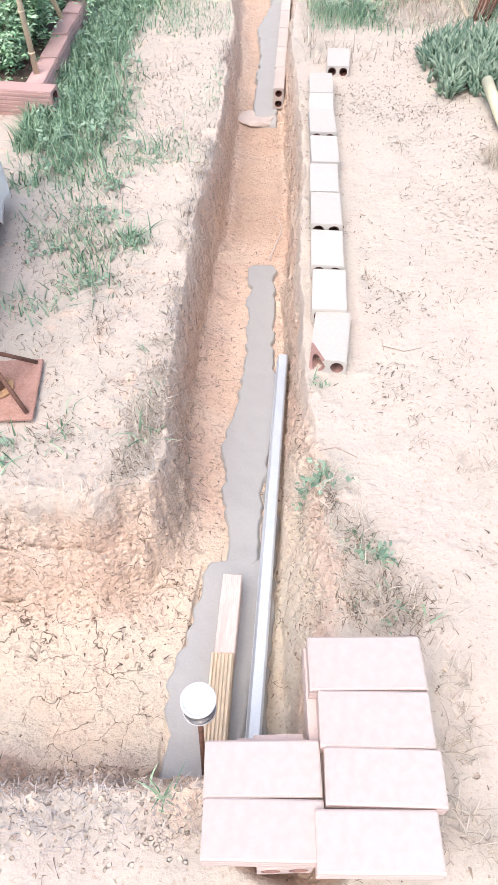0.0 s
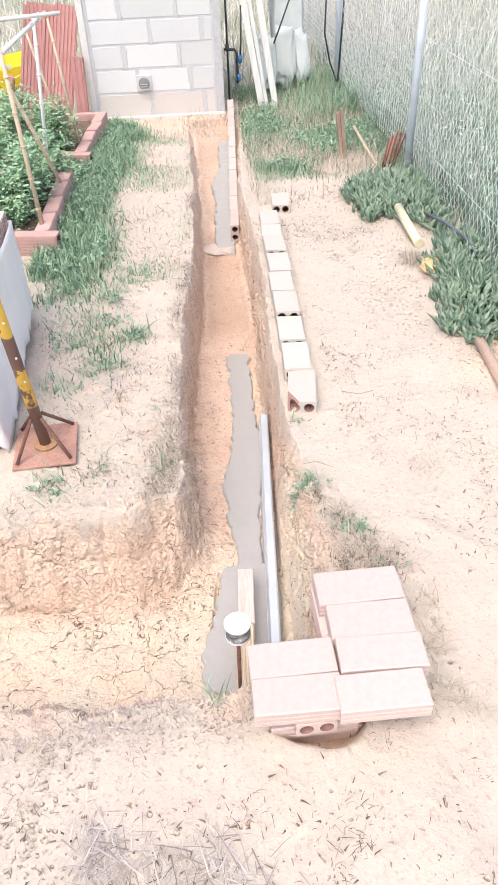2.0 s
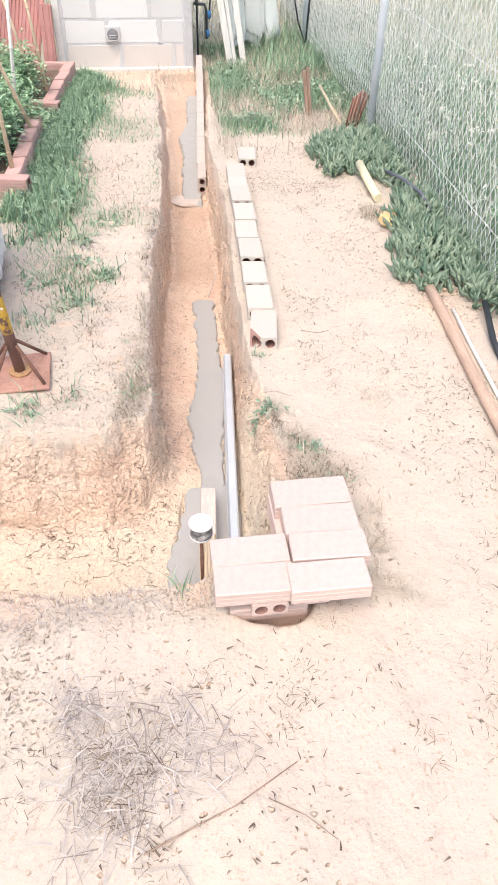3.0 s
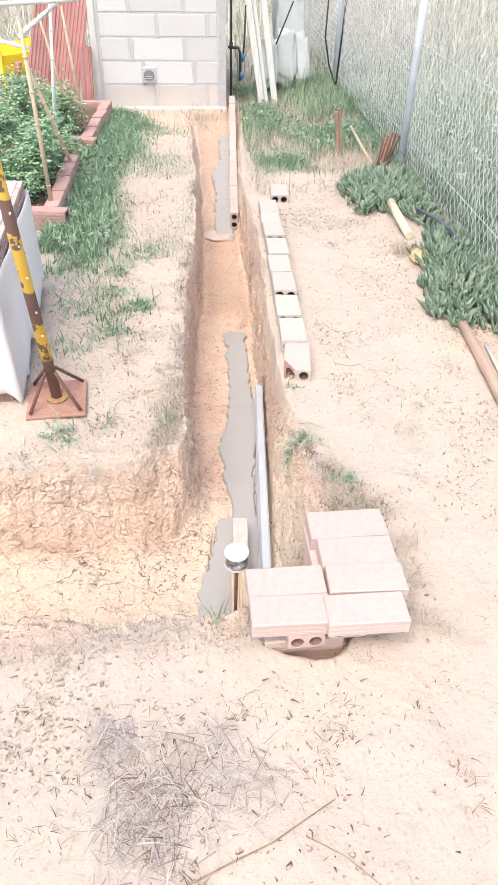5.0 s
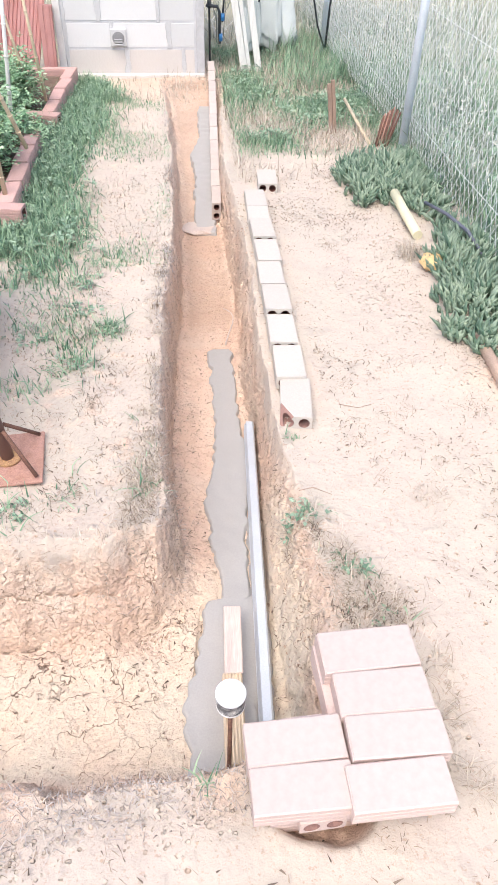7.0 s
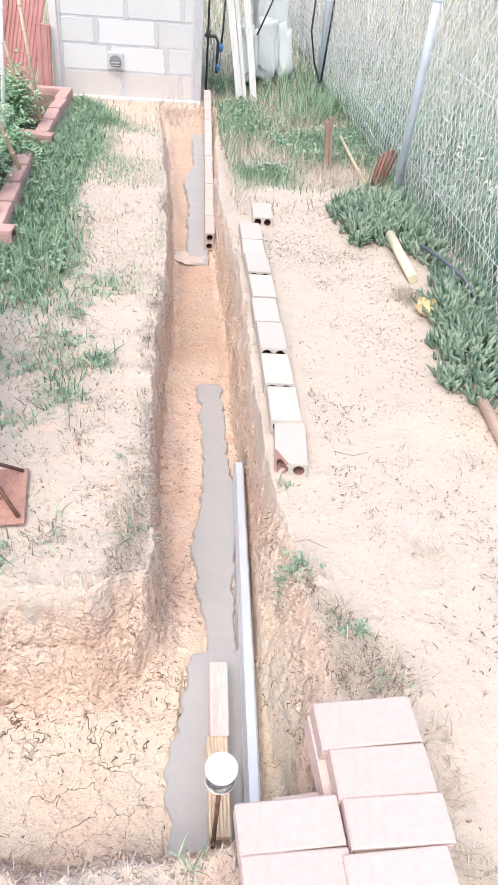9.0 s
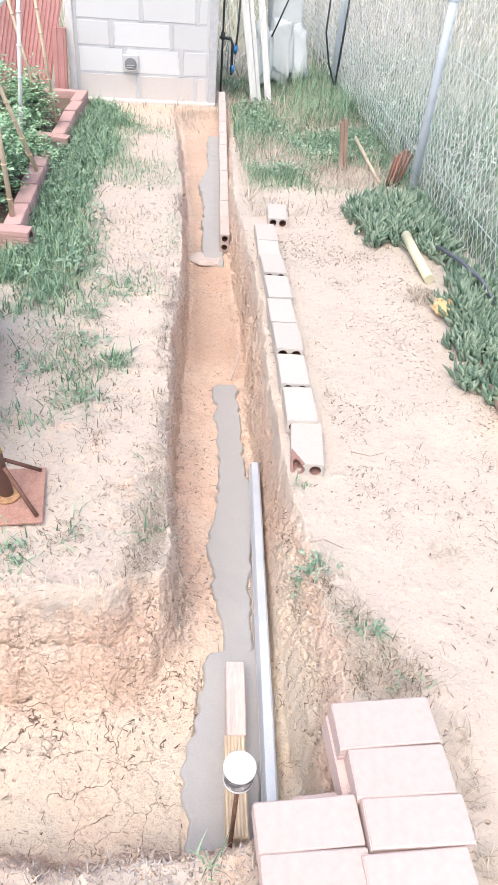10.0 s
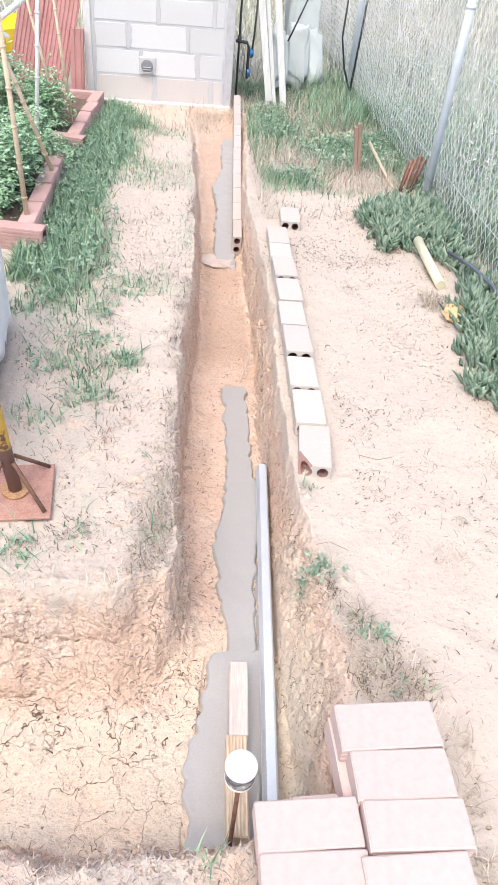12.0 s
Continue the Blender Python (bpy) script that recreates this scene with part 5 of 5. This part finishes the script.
for k, (x, y, h) in enumerate([(-1.15, 3.72, 0.30), (-1.12, 4.05, 0.36), (-1.42, 3.8, 0.36), (-1.16, 4.35, 0.36), (-1.48, 4.25, 0.45), (-1.72, 3.95, 0.42), (-1.75, 4.4, 0.48), (-1.08, 5.35, 0.30), (-1.20, 5.7, 0.26), (-1.45, 5.45, 0.38), (-1.5, 5.95, 0.34), (-1.75, 5.6, 0.42), (-1.14, 4.85, 0.22), (-1.5, 4.85, 0.34), (-1.85, 5.0, 0.42), (-2.0, 4.3, 0.45), (-2.05, 5.6, 0.45), (-1.0, 4.62, 0.12)]):
    tomato(x - 0.05, y, h, 100 + k)


def cane(points, radius, mat, label, taper=0.8):
    bm = bmesh.new()
    tube(bm, points, radius, 8, taper)
    a, b = Vector(points[0]), Vector(points[-1])
    for k in range(1, 6):
        p = a.lerp(b, k / 6)
        d = (b - a).normalized() * 0.004
        tube(bm, [p - d, p + d], radius * 1.18, 8)
    return tagged(new("garden_cane", mesh_of(bm, "garden_cane", mat)), label, "cane", "canes over the tomato beds")


CL = "thin dry garden cane pushed into the bed"
cane([(-1.02, 3.55, 0.04), (-1.045, 3.56, 1.10)], 0.014, CANE, CL)
cane([(-1.13, 4.6, 0.04), (-1.02, 4.6, 1.08)], 0.013, LATH, "white-painted garden stake pushed into the bed")
cane([(-0.99, 5.4, 0.08), (-1.06, 5.4, 0.95)], 0.012, CANE, CL)
cane([(-1.08, 5.4, 0.08), (-1.24, 5.4, 0.9)], 0.011, CANE, CL)
cane([(-0.90, 3.75, 0.30), (-1.04, 3.6, 0.85)], 0.012, CANE, "garden cane leaning across the bed")
cane([(-1.55, 4.15, 1.09), (-0.80, 4.25, 1.12)], 0.014, LATH, "pale cross cane tied on top of the stakes")
cane([(-1.05, 3.55, 1.03), (-0.95, 4.65, 1.08)], 0.014, LATH, "pale cross cane tied on top of the stakes")
cane([(-1.6, 4.3, 0.95), (-1.02, 3.6, 0.96)], 0.013, LATH, "pale cross cane tied on top of the stakes")
cane([(-1.6, 3.7, 0.05), (-1.5, 3.75, 1.05)], 0.013, CANE, CL)

# ---- clay slabs against the hut ----
CLAY = material("red_slab", (0.50, 0.26, 0.24), 0.85, vary=0.18, scale=6, bump=0.2, rand=0.12, tint=(0.36, 0.16, 0.14))


def ribbed_slab(w, length, thick, ribs):
    bm = bmesh.new()
    pts = []
    for k in range(ribs):
        x = -w / 2 + w * k / ribs
        s = w / ribs
        pts += [(x, 0.0), (x + s * 0.62, 0.0), (x + s * 0.68, 0.007), (x + s * 0.94, 0.007)]
    pts.append((w / 2, 0.0))
    front = pts
    back = [(w / 2, thick), (-w / 2, thick)]
    prof = front + back
    lo, hi = [bm.verts.new((x, y, 0)) for x, y in prof], [bm.verts.new((x, y, length)) for x, y in prof]
    for k in range(len(prof)):
        j = (k + 1) % len(prof)
        bm.faces.new((lo[k], lo[j], hi[j], hi[k]))
    bm.faces.new(hi), bm.faces.new(lo[::-1])
    bmesh.ops.recalc_face_normals(bm, faces=bm.faces[:])
    return bm


slab = mesh_of(ribbed_slab(0.20, 1.0, 0.05, 6), "clay_slab", CLAY)
for x, y, lean, side in ((-1.60, 6.60, -9, 14), (-1.44, 6.62, -8, 13), (-1.30, 6.57, -8, 13), (-1.52, 6.70, -9, 10)):
    tagged(new("clay_slab", slab), "long ribbed red clay slab leaning by the hut", "clay slab", "clay slabs by the hut").matrix_basis = pose(x, y, -0.08, lean, side, 0)
tagged(new("clay_slab", mesh_of(ribbed_slab(0.105, 0.57, 0.09, 2), "clay_slab", CLAY)), "short hollow red clay slab standing upright by the hut", "clay slab", "clay slabs by the hut").matrix_basis = pose(-1.075, 6.55, -0.08, -4, 2, 0)

# ---- yellow barrow tray far behind the beds ----
YEL = material("bright_yellow_plastic", (0.80, 0.62, 0.03), 0.5, vary=0.08, bump=0.05)
cart = thing("plastic_barrow", "bright yellow plastic barrow tipped over on the grass", "barrow", pose(-1.85, 7.5, -0.05, 0, 0, 20))
bm = bmesh.new()
a = [bm.verts.new(p) for p in ((-0.28, 0, 0.30), (0.28, 0.0, 0.36), (0.30, 0.35, 0.42), (-0.26, 0.35, 0.36))]
b = [bm.verts.new(p) for p in ((-0.16, 0.03, 0.08), (0.16, 0.03, 0.16), (0.18, 0.28, 0.2), (-0.14, 0.28, 0.12))]
for k in range(4):
    bm.faces.new((a[k], a[(k + 1) % 4], b[(k + 1) % 4], b[k]))
bm.faces.new(b)
tray = part("tray", bm, YEL, cart)
tray.modifiers.new("wall", "SOLIDIFY").thickness = 0.012
for s in (-1, 1):
    bm = bmesh.new()
    tube(bm, [(s * 0.18, 0, 0.34), (s * 0.22, -0.2, 0.22), (s * 0.22, -0.38, 0.05)], 0.02, 8)
    part("handle", bm, YEL, cart)
bm = bmesh.new()
tube(bm, [(-0.05, -0.03, 0.1), (-0.02, -0.07, 0.26)], 0.035, 10)
part("wheel", bm, RUST_RED, cart)

# ---- laths, sacks and hoses beside the hut ----
def leaning_board(p0, p1, wide, thick):
    """A board from p0 up to p1, its face towards -y."""
    bm = soft_box(-wide / 2, wide / 2, -thick / 2, thick / 2, 0, 1, 0)
    a, b = Vector(p0), Vector(p1)
    for v in bm.verts:
        c = a.lerp(b, v.co.z)
        v.co = Vector((c.x + v.co.x, c.y + v.co.y, c.z))
    bmesh.ops.bevel(bm, geom=bm.edges[:], offset=0.003, segments=1, affect="EDGES")
    return bm


for p0, p1, wide in (((0.665, 6.83, -0.14), (0.475, 6.87, 0.95), 0.062), ((0.715, 6.85, -0.14), (0.535, 6.90, 0.95), 0.036), ((0.795, 6.86, -0.10), (0.63, 6.92, 0.95), 0.06)):
    tagged(new("lath", mesh_of(leaning_board(p0, p1, wide, 0.02), "lath", LATH)), "pale weathered lath leaning upright by the hut", "lath", "laths by the hut")


def sack(x, y, z, w, d, h, turn, lean, seed):
    bm = bmesh.new()
    bmesh.ops.create_icosphere(bm, subdivisions=4, radius=1.0)
    for v in bm.verts:
        p = v.co.copy()
        q = Vector([math.copysign(abs(c) ** 0.5, c) for c in p])
        k = 1 + 0.28 * noise.noise(p * 1.9 + Vector((seed, 0, 0))) + 0.14 * noise.noise(p * 4.5 + Vector((0, seed, 0)))
        v.co = Vector((q.x * w / 2 * k, q.y * d / 2 * k, h / 2 + q.z * h / 2 * k))
    for f in bm.faces:
        f.smooth = True
    tagged(new("sack", mesh_of(bm, "sack", SACK)), "crumpled white plastic sack by the fence", "sack", "sacks by the hut").matrix_basis = pose(x, y, z, lean, 0, turn)


sack(0.76, 7.30, 0.0, 0.17, 0.2, 0.48, 10, -10, 1)
sack(0.95, 7.38, 0.0, 0.22, 0.2, 0.52, -10, -12, 2)
sack(1.13, 7.42, 0.02, 0.22, 0.2, 0.46, 20, -20, 3)
sack(1.03, 7.75, 0.2, 0.30, 0.3, 0.7, 0, -10, 4)


def hose(name, pts, radius, mat, label, cat):
    bm = bmesh.new()
    tube(bm, pts, radius, 8)
    return tagged(new(name, mesh_of(bm, name, mat)), label, cat)


tap = thing("water_pipe", "black plastic water pipe with blue fittings by the hut", "pipe", pose(0.335, 6.86, -0.1))
bm = bmesh.new()
tube(bm, [(0, 0, 0), (0.0, 0, 0.9), (-0.005, 0, 1.5)], 0.010, 8)
part("riser", bm, BLACK, tap)
bm = bmesh.new()
tube(bm, [(-0.03, -0.01, 0.55), (0.07, 0, 0.54), (0.09, 0, 0.5), (0.09, 0, 0.25)], 0.013, 8)
part("branch", bm, BLACK, tap)
bm = bmesh.new()
tube(bm, [(0.14, 0, 0.9), (0.13, 0, 0.6), (0.115, 0, 0.42)], 0.009, 8)
part("hose", bm, BLACK, tap)
for p in ((0.118, 0, 0.46), (0.10, 0, 0.30), (0.0, 0, 0.56)):
    bm = bmesh.new()
    tube(bm, [(p[0], p[1], p[2] - 0.03), (p[0], p[1], p[2] + 0.03)], 0.018, 12)
    part("fitting", bm, BLUE if p[0] > 0.05 else BLACK, tap)
hose("hose", [(1.32, 7.12, 0.9), (1.31, 7.1, 0.5), (1.37, 7.1, 0.25), (1.45, 7.1, 0.06)], 0.009, BLACK, "black hose hanging beside the fence post", "hose")
hose("hose", [(1.50, 7.12, 0.9), (1.48, 7.1, 0.5), (1.46, 7.1, 0.06)], 0.011, BLACK, "black hose hanging beside the fence post", "hose")
hose("hose", [(0.98, 7.2, 0.8), (0.86, 7.18, 0.52), (0.82, 7.2, 0.42)], 0.008, BLACK, "black rod leaning on the sacks", "rod")

# ---- wire fence ----
fence = thing("wire_fence", "chain-link wire fence on galvanised steel posts", "fence", pose(0, 0, 0))
FX = lambda y: 1.43 + 0.02 * (y - 4.25)
for y in (-0.9, 1.6, 4.25, 7.2, 10.0, 13.0):
    bm = bmesh.new()
    z = ground_z(FX(y), y) - 0.05
    tube(bm, [(FX(y) - 0.028, y, z), (FX(y) - 0.028, y, z + 2.0)], 0.026, 16)
    post = part("post", bm, GALV, fence)
    bm = bmesh.new()
    tube(bm, [(FX(y) - 0.028, y, z + 1.13), (FX(y) - 0.028, y, z + 1.15)], 0.029, 16)
    part("clamp", bm, GALV, post)
step = 0.032
co, faces = [], []
ys = np.arange(-1.0, 13.0, step)
nz = 32
for i, y in enumerate(ys):
    flip = i % 2
    for k in range(nz + 1):
        yy = y + (0 if (k + flip) % 2 else step) + 0.004 * math.sin(k * 1.7 + i)
        x = FX(yy) + 0.012 * float(vnoise(yy, k * 0.05, 1.5, 70)) + (0.003 if k % 2 else -0.003)
        z = 0.06 + 0.05 * k + 0.07 * 0.5
        for j in range(3):
            a = j * 2.094
            co.append((x + 0.0018 * math.cos(a), yy + 0.0018 * math.sin(a), z))
    base = i * (nz + 1) * 3
    for k in range(nz):
        for j in range(3):
            p = base + k * 3
            faces.append((p + j, p + (j + 1) % 3, p + 3 + (j + 1) % 3, p + 3 + j))
mesh_ob = part("wire_mesh", raw_mesh("wire_mesh", co, faces, WIRE), None, fence, "fine grey chain-link mesh")
tagged(mesh_ob, kind="stuff")
for z in (0.3, 0.9, 1.6):
    bm = bmesh.new()
    tube(bm, [(FX(y) + 0.004, y, z + 0.01 * math.sin(y)) for y in np.linspace(-1, 13, 30)], 0.002, 4)
    part("tension_wire", bm, WIRE, fence)

# ---- succulents along the fence ----
def fleshy_clump(regions, n, seed):
    r = np.random.default_rng(seed)
    co, faces = [], []
    for cx, cy, rx, ry, m in regions:
        for _ in range(int(n * m)):
            a, q = r.random() * 6.28, r.random() ** 0.6 * (0.75 + 0.45 * r.random())
            x, y = cx + rx * q * math.cos(a), cy + ry * q * math.sin(a)
            dome = 0.05 * (1 - q ** 2) + 0.01
            z = float(height(np.array([x]), np.array([y]))[0]) + dome * r.random()
            for j in range(3):
                d = np.array((math.cos(a) * q * 0.7 + r.normal(0, 0.6), math.sin(a) * q * 0.7 + r.normal(0, 0.6), 1.2 + 0.8 * r.random()))
                d /= np.linalg.norm(d)
                s = (0.04 + 0.06 * r.random()) * (1 + 0.35 * float(vnoise(x, y, 9, 81)))
                u = np.cross(d, (0.3, 0.9, 0.1))
                u /= np.linalg.norm(u)
                v = np.cross(d, u)
                w = 0.009 + 0.003 * r.random()
                i = len(co)
                bow = np.array((d[0], d[1], 0)) * -0.15 * s
                p = np.array((x, y, z))
                for f, g in ((0, 0.8), (0.5, 1.1)):
                    for k in range(3):
                        t = k * 2.094
                        co.append(p + d * s * f + bow * (4 * f * (1 - f)) + (u * math.cos(t) + v * math.sin(t)) * w * g)
                co.append(p + d * s)
                for k in range(3):
                    e = (k + 1) % 3
                    faces += [(i + k, i + e, i + 3 + e), (i + k, i + 3 + e, i + 3 + k), (i + 3 + k, i + 3 + e, i + 6)]
    return raw_mesh("leaves", co, faces, FLESHY, True)


for seed, regs in ((1, [(1.06, 3.90, 0.15, 0.28, 210), (1.20, 3.85, 0.16, 0.32, 240), (1.15, 3.66, 0.12, 0.18, 130), (1.30, 3.50, 0.14, 0.35, 190), (1.0, 3.62, 0.06, 0.14, 50), (1.36, 3.9, 0.10, 0.3, 110)]), (2, [(1.20, 2.62, 0.09, 0.26, 120), (1.36, 2.75, 0.15, 0.36, 240), (1.22, 2.30, 0.15, 0.26, 230), (1.40, 2.25, 0.16, 0.34, 240), (1.34, 1.93, 0.15, 0.20, 130), (1.12, 2.38, 0.07, 0.13, 50), (1.03, 2.12, 0.05, 0.07, 24), (1.12, 2.02, 0.06, 0.08, 30), (1.5, 2.0, 0.12, 0.4, 120)])):
    t = thing("succulent", "dense sage-green succulent mat with fleshy pointed leaves", "succulent", pose(0, 0, 0), "succulents along the fence")
    for k, reg in enumerate(regs):
        part("clump", fleshy_clump([(*reg[:4], 1.0)], reg[4], 10 * seed + k), None, t)

# ---- litter along the fence ----
bm = bmesh.new()
gz = ground_z(1.13, 3.2)
tube(bm, [(1.13, 3.46, gz + 0.07), (1.13, 3.22, gz + 0.05), (1.135, 3.0, gz + 0.03)], 0.026, 16)
tagged(new("plastic_tube", mesh_of(bm, "plastic_tube", PALE_YELLOW)), "faded yellow plastic tube lying among succulents", "tube")
bm = bmesh.new()
bmesh.ops.create_icosphere(bm, subdivisions=3, radius=1)
for v in bm.verts:
    k = 1 + 0.3 * noise.noise(v.co * 2.2)
    v.co = Vector((v.co.x * 0.055 * k, v.co.y * 0.075 * k, 0.03 + v.co.z * 0.035 * k))
tagged(new("plastic_scrap", mesh_of(bm, "plastic_scrap", ORANGE)), "crumpled orange plastic scrap among succulents", "plastic scrap").matrix_basis = pose(1.12, 2.70, ground_z(1.12, 2.7))
P = tuft_spots([(1.08, 2.85, 0.7, 2), (1.06, 2.92, 0.6, 1)], 120, 0.05, 130)
stuff("dry_grass", blades("dry_grass", P, lengths(len(P), 0.03, 0.09, 131), STRAW, 0.003, 0.9, 1.2, 132), "tangled grey dead roots by the plastic tube", "dry grass")
gz = ground_z(1.05, 1.3)
bm = bmesh.new()
tube(bm, [(x, y, ground_z(x, y) + 0.021) for x, y in ((1.115, 2.05), (1.108, 1.75), (1.10, 1.44), (1.086, 1.12), (1.07, 0.82), (1.055, 0.55), (1.04, 0.3))], 0.024, 14)
tagged(new("wooden_pole", mesh_of(bm, "wooden_pole", material("bare_wood", (0.50, 0.36, 0.28), 0.85, vary=0.2, scale=10, bump=0.25, stretch=(3, 0.5, 3)))), "bare brown wooden pole lying on the sand", "pole")
bm = bmesh.new()
tube(bm, [(x, y, ground_z(x, y) + 0.008) for x, y in ((1.17, 1.78), (1.16, 1.5), (1.15, 1.2), (1.135, 0.95), (1.12, 0.7))], 0.009, 8)
tagged(new("lath", mesh_of(bm, "lath", LATH)), "thin white lath lying beside the wooden pole", "lath")
hose("hose", [(1.30, 1.75, ground_z(1.30, 1.75) + 0.06), (1.25, 1.5, ground_z(1.25, 1.5) + 0.03), (1.22, 1.2, ground_z(1.22, 1.2) + 0.013)], 0.014, BLACK, "black hose lying by the fence", "hose")

hose("hose", [(1.25, 3.28, ground_z(1.25, 3.28) + 0.07), (1.29, 3.05, ground_z(1.29, 3.05) + 0.10), (1.32, 2.82, ground_z(1.32, 2.82) + 0.10), (1.36, 2.6, ground_z(1.36, 2.6) + 0.04)], 0.009, HOSE_GREY, "dark hose lying across the succulents", "hose")

stake = thing("old_stake", "weathered split brown stake standing in dry grass", "stake", pose(1.06, 4.78, ground_z(1.06, 4.78) - 0.03, 0, -8, 0))
part("board", soft_box(-0.022, 0.004, -0.012, 0.012, 0, 0.36, 0.003), BARK, stake)
part("board", soft_box(0.006, 0.030, -0.010, 0.014, 0, 0.38, 0.003), BARK, stake)
bun = thing("rod_bundle", "bundle of rusty red rods leaning on the fence post", "rods", pose(1.34, 4.35, ground_z(1.34, 4.35)))
for k in range(9):
    bm = bmesh.new()
    o = 0.014 * k
    tube(bm, [(-0.09 + o * 0.8, 0.0 + 0.01 * (k % 3), 0.0), (-0.03 + o, 0.09 + 0.01 * (k % 2), 0.22 - 0.01 * abs(k - 5))], 0.006, 6)
    part("rod", bm, RUST_RED if k % 2 else RUST, bun)
bm = bmesh.new()
tube(bm, [(1.24, 4.42, 0.06), (1.22, 4.7, 0.10), (1.20, 5.1, 0.16)], 0.011, 10)
tagged(new("dry_stalk", mesh_of(bm, "dry_stalk", CANE)), "thick pale dry stalk lying by the fence", "stalk")

# ---- slab, root and sticks ----
bm = bmesh.new()
bmesh.ops.create_icosphere(bm, subdivisions=3, radius=1)
for v in bm.verts:
    k = 1 + 0.18 * noise.noise(v.co * 1.8)
    v.co = Vector((v.co.x * 0.115 * k, v.co.y * 0.085 * k, max(-0.3, min(0.5, v.co.z)) * 0.03))
tagged(new("flat_stone", mesh_of(bm, "flat_stone", STONE)), "flat pale stone at the end of the brick kerb", "stone").matrix_basis = pose(0.045, 3.93, ground_z(0.045, 3.93) + 0.01)
bm = bmesh.new()
tube(bm, [(0.10, 2.67, -0.325), (0.112, 2.70, -0.308), (0.13, 2.75, -0.292), (0.15, 2.80, -0.28), (0.158, 2.85, -0.274), (0.153, 2.90, -0.28), (0.14, 2.96, -0.298), (0.12, 3.02, -0.32)], 0.0045, 6, 0.4)
tagged(new("root", mesh_of(bm, "root", STONE)), "pale bare root sticking out of the trench floor", "root")
bm = bmesh.new()
tube(bm, [(x, y, ground_z(x, y) + 0.004) for x, y in ((-0.27, -0.34), (-0.16, -0.30), (-0.06, -0.265), (0.02, -0.22), (0.10, -0.175))], 0.0024, 6, 0.5)
tagged(new("stick", mesh_of(bm, "stick", BARK)), "long thin dry stick lying on the sand", "stick")
for pts in (((0.02, -0.255), (0.10, -0.30), (0.16, -0.36)), ((0.22, 1.28), (0.27, 1.30), (0.33, 1.27)), ((0.45, 1.72), (0.52, 1.70), (0.58, 1.72))):
    bm = bmesh.new()
    tube(bm, [(x, y, ground_z(x, y) + 0.003) for x, y in pts], 0.0014, 5, 0.6)
    tagged(new("stick", mesh_of(bm, "stick", BARK)), "thin dry twig lying on the sand", "stick")
